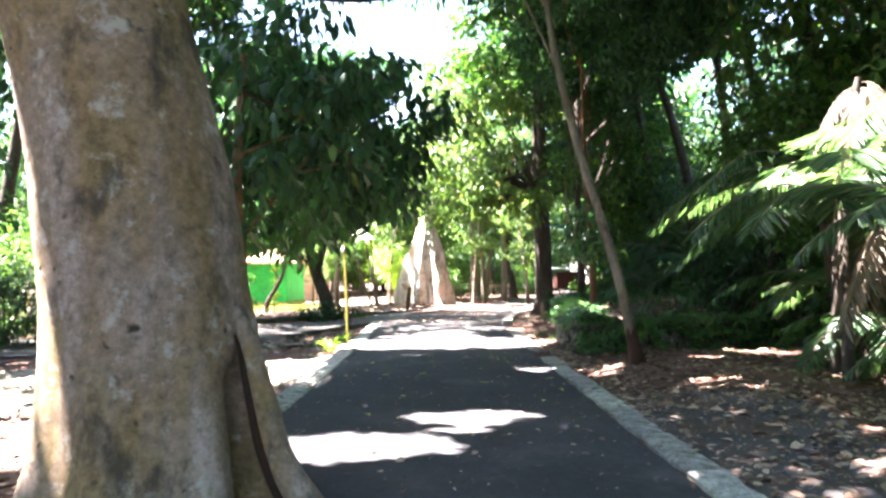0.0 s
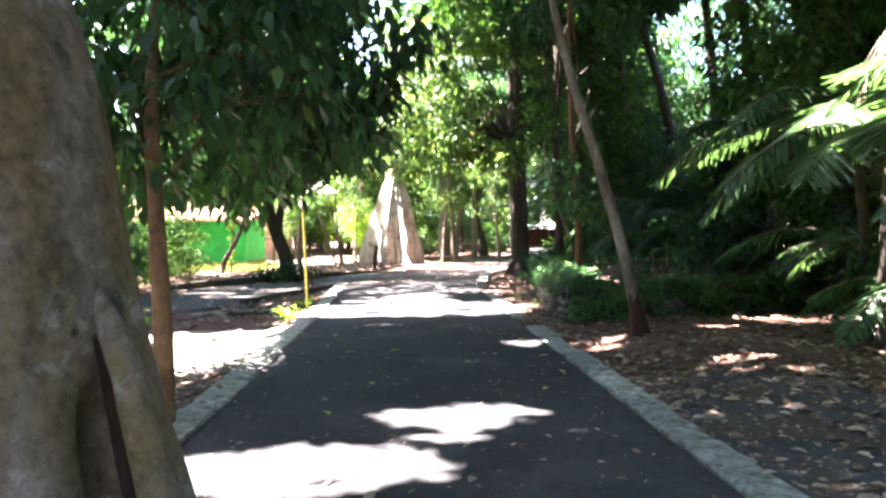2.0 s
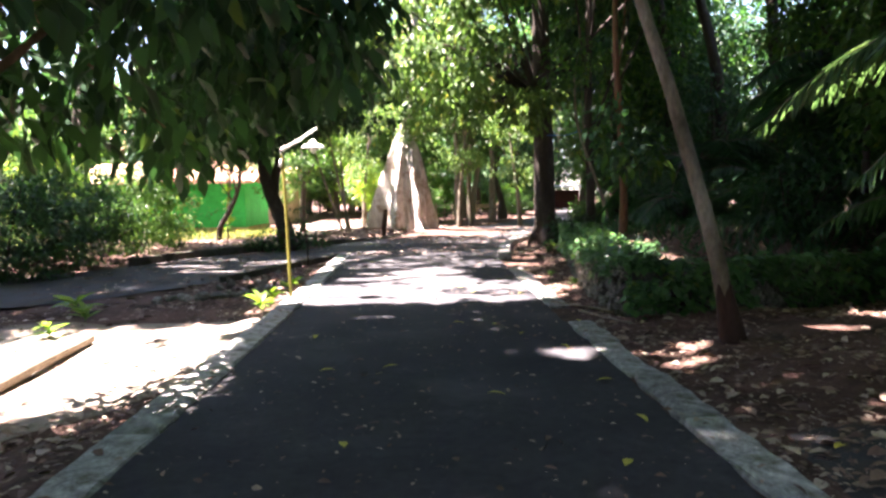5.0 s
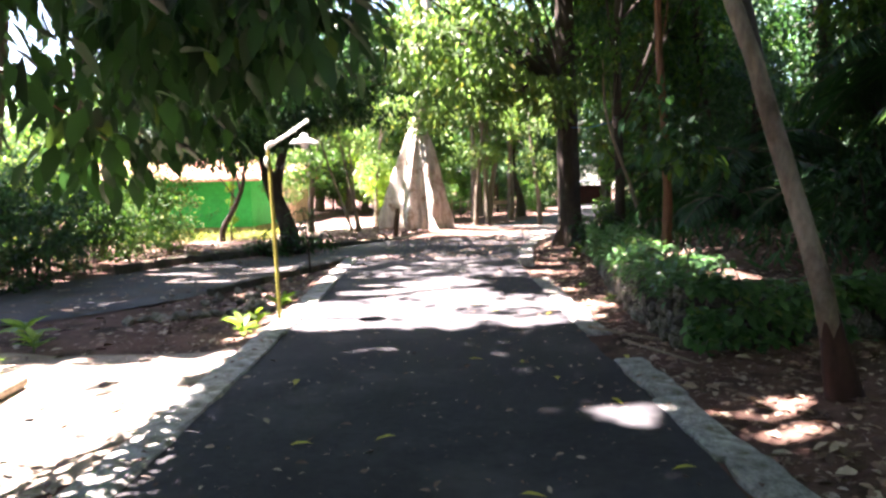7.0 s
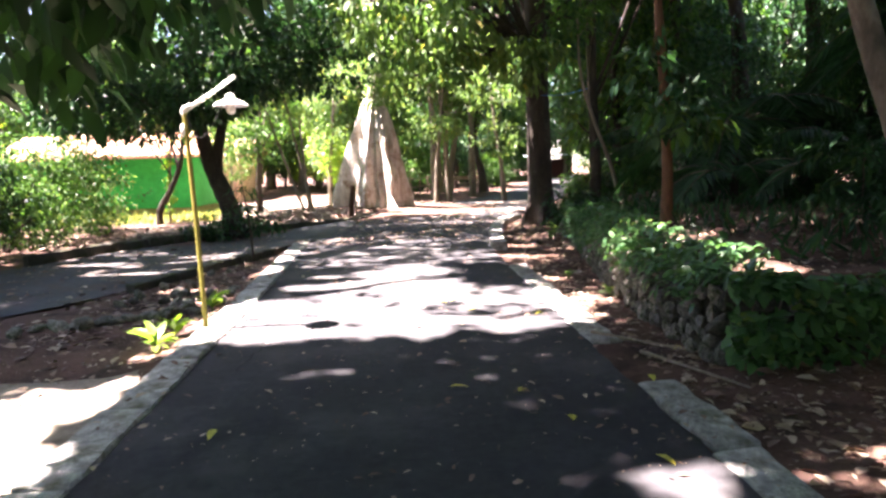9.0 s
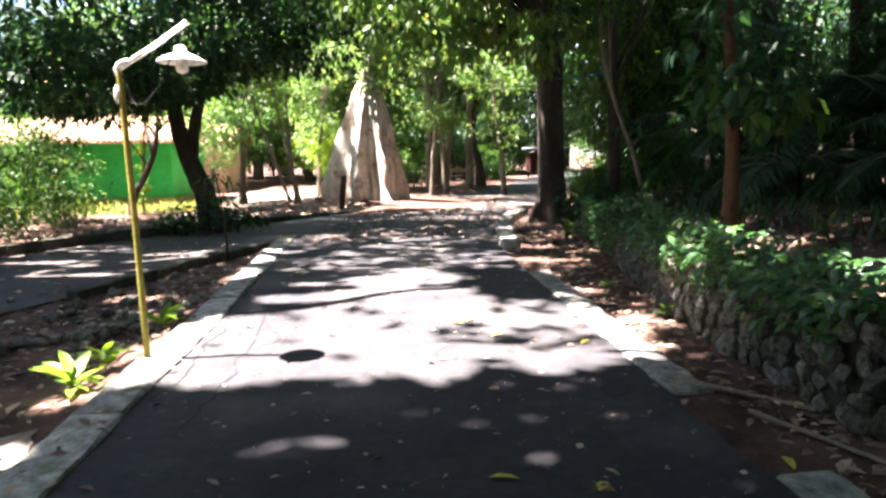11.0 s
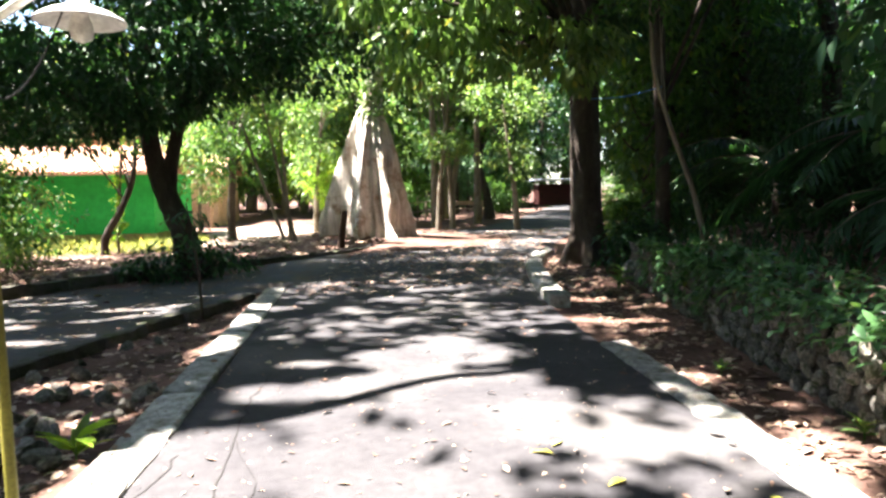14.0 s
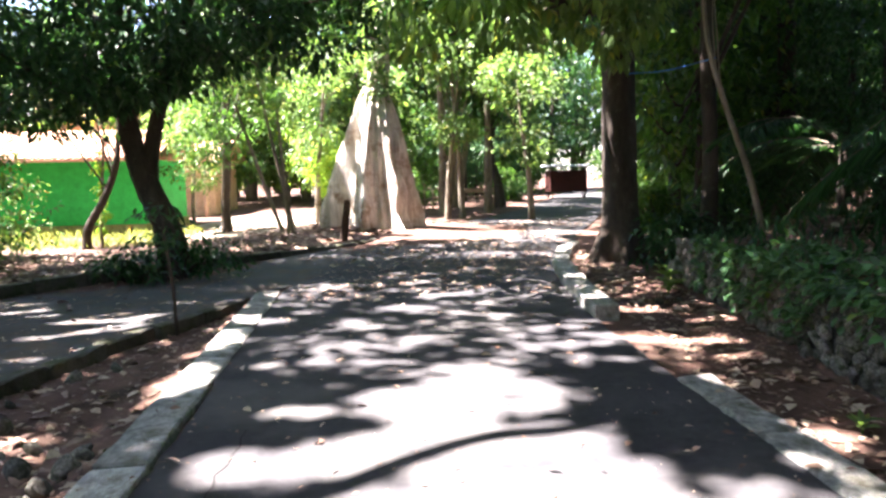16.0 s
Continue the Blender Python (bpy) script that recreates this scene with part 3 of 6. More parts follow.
# ---- trees ----
def buttressed(levels, fins, seg=72, rings=60, groove=None, seed=1, lumpy=0.05):
    """A trunk of rings: levels are (z, x, y, radius); fins are (angle, reach, width, height) of root ridges."""
    lv = np.array(levels, float)
    zs = lv[0, 0] + (lv[-1, 0] - lv[0, 0]) * np.linspace(0, 1, rings) ** 1.35
    cx, cy, cr = (np.interp(zs, lv[:, 0], lv[:, i]) for i in (1, 2, 3))
    a = np.linspace(0, 2 * np.pi, seg, endpoint=False)
    r = np.repeat(cr[:, None], seg, 1)
    for ang, reach, width, height in fins:
        d = (a - radians(ang) + np.pi) % (2 * np.pi) - np.pi
        fall = np.clip(1 - (zs - lv[0, 0]) / height, 0, 1) ** (1.25 if height < 3 else 0.9)
        r = r + reach * fall[:, None] * np.exp(-(d / radians(width)) ** 2)[None]
    if groove:
        ang, depth, width, z0, z1 = groove
        d = (a - radians(ang) + np.pi) % (2 * np.pi) - np.pi
        r = r - depth * (ease(z0 - 0.1, z0 + 0.1, zs) * ease(z1, z1 - 0.35, zs))[:, None] * np.exp(-(d / radians(width)) ** 2)[None]
    r = r * (1 + lumpy * (field(np.cos(a)[None] * 3 + np.sin(a)[None] * 2.1 + seed, zs[:, None] * 0.9, 0.6, 51) - 0.5) + 0.025 * (field(a[None] * 4, zs[:, None] * 2.5, 0.5, 52) - 0.5))
    v = np.stack([cx[:, None] + r * np.cos(a), cy[:, None] + r * np.sin(a), np.repeat(zs[:, None], seg, 1)], -1).reshape(-1, 3)
    i, j = np.meshgrid(np.arange(rings - 1), np.arange(seg), indexing="ij")
    k = (j + 1) % seg
    return v, np.stack([i * seg + j, i * seg + k, (i + 1) * seg + k, (i + 1) * seg + j], -1).reshape(-1, 4)


def limbs(tree, start, targets, r0, mat, g, name="limb", high=False):
    for t in targets:
        s = np.asarray(start(g.random()), float) if callable(start) else np.asarray(start, float)
        t = np.asarray(t, float)
        if high:
            q = s + (t - s) * np.linspace(0, 1, 12)[:, None]
            if sunlit(q[:, 0] + SX * q[:, 2], q[:, 1] + SY * q[:, 2]).mean() > 0.2:
                continue
        m = (s + t) / 2 + unit(1, g)[0] * np.linalg.norm(t - s) * 0.10 + np.array([0, 0, 0.08 * np.linalg.norm(t - s)])
        part(name, tube_mesh(name, smooth_line([s, m, t], 10), [r0, r0 * 0.6, r0 * 0.22], mat, 7, 0.05, int(g.integers(999))), tree)


def small_tree(name, line, radii, mat, crowns, label, leaf_mat, g, per=28, spread=0.42, size=0.17, rich=False, n_limbs=6, seg=14, droop=0.5, slim=0.42, wob=0.06, open_to_sun=True):
    """A tree: trunk along a line; crowns are (centre, radii, clump count)."""
    base = line[0]
    tree = thing(name, *base, label, "tree")
    pts = smooth_line(line, 36)
    part("trunk", tube_mesh("trunk", pts, radii, mat, seg, wob, int(g.integers(999))), tree)
    every = np.vstack([clumps(c, r, n, g) for c, r, n in crowns])
    part("crown", foliage("crown", every, per, spread, size, leaf_mat, g, droop, slim, rich, open_to_sun), tree)
    picks = every[g.choice(len(every), min(n_limbs, len(every)), False)]
    hi = pts[int(len(pts) * (0.85 if name in ("leaning_tree", "orange_stemmed_tree") else 0.55)):]
    limbs(tree, lambda u: hi[min(int(u * len(hi)), len(hi) - 1)], picks, radii[-1] * 0.6, mat, g)
    return tree


g = np.random.default_rng(11)

# great grey-barked tree beside the path
great = thing("great_tree", -1.4, 1.3, -0.05, "huge grey-barked tree trunk with flared roots beside the path", "tree")
part("trunk", mesh_from("trunk", *buttressed([(-0.15, -1.46, 1.30, 0.74), (0.5, -1.48, 1.30, 0.68), (1.2, -1.55, 1.28, 0.665), (2.2, -1.67, 1.25, 0.62), (3.4, -1.91, 1.15, 0.57), (6, -2.36, 1.0, 0.46), (9.5, -2.8, 0.8, 0.30)],
     [(-4, 0.30, 10, 1.35), (-52, 0.16, 14, 1.6), (-95, 0.2, 15, 1.4), (-140, 0.22, 16, 1.5), (60, 0.2, 16, 1.3), (120, 0.22, 15, 1.4), (180, 0.25, 16, 1.4)], 96, 80, (-25, 0.26, 6, -0.2, 1.05), 3), BARK_GREY, True), great)
ROOT = np.array([(-0.98, 1.10, 1.34), (-0.83, 1.02, 1.06), (-0.73, 0.98, 0.72), (-0.63, 0.97, 0.38), (-0.47, 0.98, 0.10), (-0.26, 1.03, -0.12)])
part("root", tube_mesh("root", smooth_line(ROOT, 30), [0.03, 0.062, 0.072, 0.085, 0.10, 0.08], BARK_GREY, 14, 0.05, 12), great, "raised grey root ridge")
# Near-black tube paints the shade inside the slot; its reddish tint is bark.
part("crevice", tube_mesh("crevice", smooth_line(ROOT[:5] + np.array([(-0.01, 0.02, -0.10), (-0.060, -0.012, 0), (-0.075, -0.028, 0), (-0.088, -0.036, 0), (-0.10, -0.045, -0.08)]), 26), [0.010, 0.026, 0.032, 0.036, 0.034], CREVICE_SHADE, 10, 0.05, 14), great, "dark reddish-brown strip painting the shade of the crevice beside the root")
gc = np.vstack([clumps((-2.4, 0.5, 10.5), (5.2, 4.6, 2.0), 190, g, 0.3)])
limbs(great, (-2.75, 0.8, 9.2), gc[::24], 0.18, BARK_GREY, g)
part("crown", foliage("crown", gc, 55, 0.8, 0.30, LEAF_DARK, g), great)

# slim tree with hanging dark leaves over the path's edge
slim = small_tree("slim_tree", [(-1.70, 3.80, -0.1), (-1.71, 3.90, 0.7), (-1.80, 4.06, 1.6), (-1.95, 4.4, 2.8), (-2.0, 4.8, 4.2)], [0.10, 0.08, 0.065, 0.055, 0.04], BARK_WARM,
                  [((-2.1, 6.6, 3.5), (2.5, 3.0, 1.45), 140), ((-2.6, 5.2, 2.7), (1.5, 1.5, 0.8), 38), ((-1.3, 7.8, 3.8), (1.8, 1.8, 1.2), 60), ((-3.4, 8.2, 3.6), (1.8, 2.0, 1.3), 70)],
                  "slim brown-stemmed tree with a dark hanging broad-leaved crown", LEAF_DARK, g, 34, 0.48, 0.21, True, 14, 14, 0.9, 0.46)

# leaning tree
lean = small_tree("leaning_tree", [(3.52, 7.54, 0.05), (3.46, 7.58, 0.40), (3.39, 7.68, 0.92), (3.29, 7.88, 1.56), (3.13, 8.04, 2.31), (3.04, 8.10, 2.7), (2.80, 8.35, 3.7), (2.5, 8.7, 5.4), (2.3, 9.1, 7.4)], [0.118, 0.085, 0.078, 0.074, 0.07, 0.066, 0.06, 0.045], BARK_BROWN,
                  [((1.9, 9.6, 8.6), (2.4, 2.4, 1.2), 70)], "leaning slender tree with a reddish-brown damp foot", LEAF_MID, g, 30, 0.45, 0.17, n_limbs=8)
part("damp_foot", mesh_from("damp_foot", *tube(smooth_line([(3.522, 7.536, 0.02), (3.462, 7.572, 0.38), (3.415, 7.635, 0.72)], 12), [0.145, 0.105, 0.074], 14, 0.05, 5), BARK_RED, True), lean, "damp dark red lower bark")

# slender stems among the far trees
for x, y, h, dx in ((2.2, 35.2, 6.0, 0.5), (2.9, 36.2, 6.5, -0.4), (5.2, 34.0, 5.0, -0.5), (-2.6, 34.5, 5.5, 0.4)):
    small_tree("slender_tree", [(x, y, float(land(x, y)) - 0.1), (x + dx * 0.2, y, h * 0.3), (x + dx * 0.6, y, h * 0.6), (x + dx, y, h * 0.9)], [0.14, 0.10, 0.08, 0.04], BARK_BROWN,
               [((x + dx, y, h), (1.6, 1.4, 1.1), 50), ((x + dx * 0.5, y - 0.3, h * 0.55), (0.9, 0.8, 0.7), 16)], "slender brown-stemmed tree with bright leaves", LEAF_BRIGHT, g, 30, 0.45, 0.2, n_limbs=5, open_to_sun=False)

# dark crooked tree and a pale clustered one beyond the mound
small_tree("crooked_tree", [(5.04, 39.9, 0.2), (4.95, 39.9, 1.3), (4.6, 39.9, 2.6), (4.75, 39.9, 4.0), (5.0, 40.0, 6.5)], [0.30, 0.20, 0.17, 0.15, 0.08], BARK_DARK,
           [((4.9, 39.6, 7.0), (2.4, 2.0, 1.5), 80), ((3.9, 39.4, 4.6), (1.2, 1.0, 0.7), 30)], "dark crooked tree with a swollen foot", LEAF_MID, g, 30, 0.5, 0.22, n_limbs=6, open_to_sun=False)
for dx, tx in ((0.0, -0.3), (0.35, 0.25), (0.6, 0.9)):
    small_tree("pale_stemmed_tree", [(2.75 + dx, 41.2, 0.2), (2.75 + dx * 1.1, 41.2, 1.5), (2.75 + dx + tx * 0.4, 41.2, 3.2), (2.75 + dx + tx, 41.2, 5.5)], [0.20, 0.16, 0.13, 0.06], WOOD,
               [((2.75 + dx + tx, 41.0, 6.0), (1.6, 1.4, 1.2), 50)], "pale-stemmed tree in a close cluster", LEAF_BRIGHT, g, 28, 0.45, 0.2, n_limbs=4, open_to_sun=False)

# big straight tree at the bend
bend = thing("bend_tree", 4.35, 22.3, 0.1, "tall straight dark-trunked tree at the bend of the path", "tree")
part("trunk", mesh_from("trunk", *buttressed([(-0.1, 4.35, 22.3, 0.44), (0.5, 4.33, 22.3, 0.36), (1.5, 4.3, 22.3, 0.32), (5, 4.25, 22.4, 0.29), (11, 4.1, 22.5, 0.2)],
     [(-100, 0.3, 14, 0.9), (-160, 0.35, 15, 0.9), (-30, 0.3, 15, 0.8), (60, 0.3, 16, 0.9), (140, 0.3, 16, 0.9)], 48, 50, None, 5), BARK_DARK, True), bend)
bc = np.vstack([clumps((4.0, 22.0, 10.5), (4.6, 4.6, 2.2), 150, g, 0.3)])
part("crown", foliage("crown", bc, 50, 0.8, 0.28, LEAF_MID, g), bend)
# Leaf colour carries the light here: brighter for sunlit leaves, darker for shaded.
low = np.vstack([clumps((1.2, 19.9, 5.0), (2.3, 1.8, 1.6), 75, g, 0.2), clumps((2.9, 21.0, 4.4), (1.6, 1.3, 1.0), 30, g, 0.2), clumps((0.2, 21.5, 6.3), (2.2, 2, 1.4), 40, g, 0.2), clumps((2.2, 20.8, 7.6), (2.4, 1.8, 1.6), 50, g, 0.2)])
part("low_crown", foliage("low_crown", low, 34, 0.42, 0.24, LEAF_BRIGHT, g, 1.0, 0.42, True, False), bend, "hanging leaves on low branches, coloured bright green for the sun on them")
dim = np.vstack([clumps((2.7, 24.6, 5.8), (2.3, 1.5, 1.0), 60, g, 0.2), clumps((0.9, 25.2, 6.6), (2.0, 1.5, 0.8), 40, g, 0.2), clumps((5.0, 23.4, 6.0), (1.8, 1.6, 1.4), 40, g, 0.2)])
part("shaded_crown", foliage("shaded_crown", dim, 36, 0.45, 0.22, LEAF_DARK, g, 1.0, 0.42, True, False), bend, "hanging leaves in shade, coloured darker for it")
limbs(bend, (4.2, 22.5, 5.2), dim[::12], 0.06, BARK_DARK, g)
limbs(bend, (4.2, 22.4, 4.6), low[::9], 0.07, BARK_DARK, g)
limbs(bend, (4.1, 22.5, 9), bc[::20], 0.12, BARK_DARK, g, high=True)

# buttress-rooted tree on its mound
butt = thing("buttress_tree", -0.75, 29.6, 0.2, "pale tree with tall fluted buttress roots on a leafy mound", "tree")
part("trunk", mesh_from("trunk", *buttressed([(-0.1, -0.40, 29.7, 0.92), (0.8, -0.40, 29.7, 0.84), (1.6, -0.40, 29.7, 0.74), (2.5, -0.38, 29.7, 0.62), (3.3, -0.34, 29.7, 0.50), (3.9, -0.30, 29.7, 0.40), (4.3, -0.26, 29.7, 0.30), (5.2, -0.15, 29.7, 0.27), (7, 0.05, 29.8, 0.24), (11, 0.2, 30, 0.15)],
     [(-104, 0.60, 8, 4.5), (-80, 0.16, 7, 4.3), (-58, 0.55, 9, 4.6), (-34, 0.42, 8, 4.5), (-10, 0.72, 9, 4.2), (24, 0.6, 8, 1.8), (75, 0.7, 10, 3.8), (120, 0.7, 10, 3.8), (-168, 0.88, 9, 4.6), (168, 0.8, 7, 1.8)], 200, 90, None, 9, 0.24), BARK_PALE, True), butt)
vine = np.stack([-0.2 + (g.random(60) - 0.5) * 0.7, 29.45 + (g.random(60) - 0.5) * 0.6, 3.9 + g.random(60) * 3.6], 1)
part("climbing_vine", foliage("climbing_vine", vine, 22, 0.32, 0.17, LEAF_BRIGHT, g, keep_sun=False), butt, "bright green climbing leaves")
bt = clumps((1.5, 32, 10.5), (4.5, 4, 2.5), 110, g, 0.3)
limbs(butt, (-0.05, 29.95, 10), bt[::14], 0.1, BARK_PALE, g)
part("crown", foliage("crown", bt, 42, 0.8, 0.28, LEAF_BRIGHT, g), butt)

# dark forked tree on the far side of the side track
fork = small_tree("forked_tree", [(-4.0, 22.7, -0.1), (-4.15, 22.75, 0.8), (-4.5, 22.8, 1.7), (-4.75, 22.9, 2.6), (-4.9, 23.1, 4.2), (-5.0, 23.3, 6.0)], [0.34, 0.25, 0.22, 0.19, 0.15, 0.08], BARK_DARK,
                  [((-5.2, 22.2, 4.9), (3.3, 2.7, 1.7), 190), ((-6.4, 22.0, 3.5), (2.5, 1.8, 0.9), 90), ((-1.9, 23.2, 5.4), (1.7, 1.3, 0.8), 45), ((-1.5, 22.4, 4.15), (1.1, 0.8, 0.45), 22), ((0.5, 23.0, 4.9), (1.2, 0.8, 0.5), 22), ((-4.4, 21.8, 3.7), (1.5, 1.4, 0.7), 40), ((-3.1, 22.6, 5.2), (1.9, 2.0, 1.6), 70), ((-7.2, 22.5, 3.9), (2.0, 2.0, 1.1), 70), ((-2.6, 24.0, 6.6), (2.6, 2.2, 1.4), 60), ((-5.0, 22.0, 7.5), (3.2, 3, 1.5), 80)],
                  "dark forked tree with a broad dense dark crown", LEAF_DARK, g, 40, 0.5, 0.19, n_limbs=14, open_to_sun=False)
part("limb", tube_mesh("limb", smooth_line([(-4.45, 22.8, 1.5), (-4.35, 22.9, 2.4), (-4.0, 22.9, 3.6), (-3.5, 22.9, 5.0)], 14), [0.17, 0.14, 0.11, 0.06], BARK_DARK, 10, 0.06, 3), fork)

# slim trees near the hut
small_tree("curved_tree", [(-7.72, 27.6, -0.1), (-7.64, 27.6, 0.5), (-7.2, 27.6, 1.25), (-6.85, 27.6, 2.1), (-6.7, 27.6, 3.2)], [0.12, 0.10, 0.09, 0.075, 0.05], BARK_DARK,
           [((-7.2, 27.4, 4.2), (2.3, 1.7, 1.3), 80)], "slim dark crooked tree before the green hut", LEAF_MID, g, 30, 0.45, 0.17, n_limbs=7, open_to_sun=False)
vine_tree = small_tree("vine_covered_sapling", [(-7.45, 27.9, -0.1), (-7.42, 27.9, 1.0), (-7.3, 27.9, 2.0), (-7.2, 27.9, 3.0)], [0.05, 0.045, 0.04, 0.03], BARK_BROWN,
           [((-7.35, 27.85, 1.5), (0.12, 0.12, 1.4), 22), ((-7.2, 27.8, 3.2), (0.6, 0.6, 0.5), 12)], "thin sapling wrapped in yellow-green vine leaves", LEAF_YELLOW, g, 16, 0.13, 0.11, n_limbs=2, open_to_sun=False)
small_tree("slender_tree", [(-5.0, 31.0, 0.0), (-5.0, 31, 1.0), (-4.9, 31, 2.2), (-4.9, 31.1, 4)], [0.17, 0.13, 0.12, 0.08], BARK_DARK,
           [((-4.9, 30.6, 4.6), (2.0, 1.8, 1.8), 90), ((-5.4, 30.4, 2.9), (1.0, 1.0, 0.7), 28)], "slender dark tree with a green crown", LEAF_MID, g, 30, 0.45, 0.17, n_limbs=7, open_to_sun=False)
small_tree("young_tree", [(-6.7, 33.6, 0.0), (-6.7, 33.6, 1.0), (-6.6, 33.6, 2.0), (-6.6, 33.7, 3.4)], [0.07, 0.06, 0.05, 0.03], BARK_BROWN,
           [((-6.6, 33.4, 2.7), (1.1, 0.9, 1.5), 70), ((-7.4, 34.5, 3.8), (1.2, 0.9, 0.8), 40)], "young bright-leaved tree behind the slender tree", LEAF_BRIGHT, g, 26, 0.4, 0.15, n_limbs=6, open_to_sun=False)
for k, (bx, tx, tz) in enumerate(((-2.9, -4.2, 4.0), (-2.6, -3.5, 4.4), (-2.75, -3.0, 3.6))):
    small_tree("leaning_tree", [(bx, 28.6, 0.1), ((bx * 2 + tx) / 3, 28.7, tz * 0.33), ((bx + tx * 2) / 3, 28.8, tz * 0.66), (tx, 28.9, tz)], [0.06, 0.05, 0.045, 0.03], BARK_BROWN,
               [((tx, 28.9, tz + 0.4), (0.9, 0.8, 0.7), 22)], "thin leaning stem beside the buttress roots", LEAF_BRIGHT, g, 24, 0.35, 0.15, n_limbs=3, open_to_sun=False)
small_tree("sapling", [(-2.5, 17.75, -0.1), (-2.52, 17.75, 0.5), (-2.6, 17.8, 1.1), (-2.66, 17.8, 1.5)], [0.022, 0.018, 0.015, 0.008], BARK_DARK,
           [((-2.66, 17.8, 1.15), (0.34, 0.34, 0.30), 9)], "thin young sapling with few leaves", LEAF_DARK, g, 8, 0.16, 0.13, n_limbs=5)

# trees on the terrace
orange = small_tree("orange_stemmed_tree", [(4.12, 13.3, 0.75), (4.13, 13.3, 1.6), (4.08, 13.35, 2.8), (4.0, 13.4, 4.2), (4.0, 13.5, 7)], [0.085, 0.07, 0.065, 0.055, 0.04], BARK_ORANGE,
           [((4.2, 13.6, 7.6), (2.4, 2.4, 1.4), 70), ((4.05, 13.1, 2.5), (0.5, 0.5, 0.7), 16)], "thin orange-barked tree with dark climbing leaves", LEAF_DARK, g, 26, 0.4, 0.2, n_limbs=3)
broad = clumps((4.35, 13.05, 2.25), (0.75, 0.45, 0.35), 11, g, 0.2)
part("climbing_leaves", foliage("climbing_leaves", broad, 7, 0.22, 0.30, LEAF_MID, g, 0.9, 0.45, True, False), orange, "broad drooping climber leaves")
small_tree("thin_tree", [(5.5, 21.2, 0.0), (5.5, 21.2, 2), (5.45, 21.3, 4), (5.5, 21.4, 8)], [0.16, 0.13, 0.12, 0.08], BARK_DARK,
           [((5.5, 21.5, 8.6), (3, 3, 1.6), 90)], "thin dark straight tree", LEAF_DARK, g, 34, 0.6, 0.22, n_limbs=7)
small_tree("pale_bent_sapling", [(5.7, 19.8, 0.6), (5.45, 19.85, 1.6), (5.05, 19.9, 2.7), (4.8, 20, 3.7), (4.75, 20.1, 5)], [0.05, 0.045, 0.04, 0.035, 0.02], WOOD,
           [((4.8, 20, 5.4), (1.2, 1.2, 0.8), 26)], "pale bent sapling stem", LEAF_MID, g, 24, 0.4, 0.16, n_limbs=4)


# ---- palms and undergrowth ----
def frond(base, way, length, droop, width, g, pairs=36):
    """Rachis line and leaflets of one arching frond."""
    way = np.asarray(way, float)
    way = way / np.linalg.norm(way)
    u = np.linspace(0, 1, 14)
    line = np.asarray(base) + way * (length * u)[:, None] + np.array([0, 0, -1.0]) * (droop * length * u ** 2.1)[:, None]
    t = np.linspace(0.16, 0.99, pairs)
    at = np.stack([np.interp(t, u, line[:, i]) for i in range(3)], 1)
    tg = np.stack([np.interp(t, u, np.gradient(line[:, i])) for i in range(3)], 1)
    tg /= np.linalg.norm(tg, axis=1)[:, None]
    sd = np.cross(tg, (0, 0, 1.0))
    sd /= np.linalg.norm(sd, axis=1)[:, None]
    upv = np.cross(sd, tg)
    ln = width * np.sin(np.pi * (0.12 + 0.80 * t)) ** 0.7
    ps, ws, us, ls = [], [], [], []
    for s in (-1, 1):
        ps.append(at)
        ws.append(tg * 0.75 + sd * s + np.array([0, 0, -0.35]) + g.standard_normal((pairs, 3)) * 0.07)
        us.append(upv + g.standard_normal((pairs, 3)) * 0.1)
        ls.append(ln * (0.85 + 0.3 * g.random(pairs)))
    L = np.concatenate(ls)
    return line, (np.vstack(ps), np.vstack(ws), np.vstack(us), L, np.full(len(L), 0.042) * (0.7 + 0.6 * g.random(len(L))))


def palm(x, y, z, height, fronds, length, label, g, lean=(0, 0), dead=2, mat=None, r=0.07):
    tree = thing("palm", x, y, z, label, "palm", "palms beside the path")
    top = np.array([x + lean[0], y + lean[1], z + height])
    part("trunk", tube_mesh("trunk", smooth_line([(x, y, z - 0.1), (x + lean[0] * 0.3, y + lean[1] * 0.3, z + height * 0.5), top], 24), [r * 1.3, r, r * 0.9], BARK_DARK, 10, 0.08, int(g.integers(99))), tree)
    for k in range(fronds + dead):
        a = 2 * np.pi * (k / (fronds + dead)) + g.random() * 0.7
        rise = 0.15 + 0.75 * g.random() if k < fronds else -0.55
        way = (math.cos(a), math.sin(a), rise)
        ln = length * (0.8 + 0.4 * g.random())
        line, lf = frond(top + np.array([0, 0, -0.1 * g.random()]), way, ln, 0.42 + 0.4 * g.random(), ln * 0.32, g)
        fr = part("frond", mesh_from("frond", *leaves(*lf), (mat or LEAF_PALM) if k < fronds else DEAD_FROND), tree, "" if k < fronds else "withered brown drooping frond")
        part("rachis", tube_mesh("rachis", line, [0.018, 0.012, 0.004], BARK_BROWN, 5), fr)
    return tree


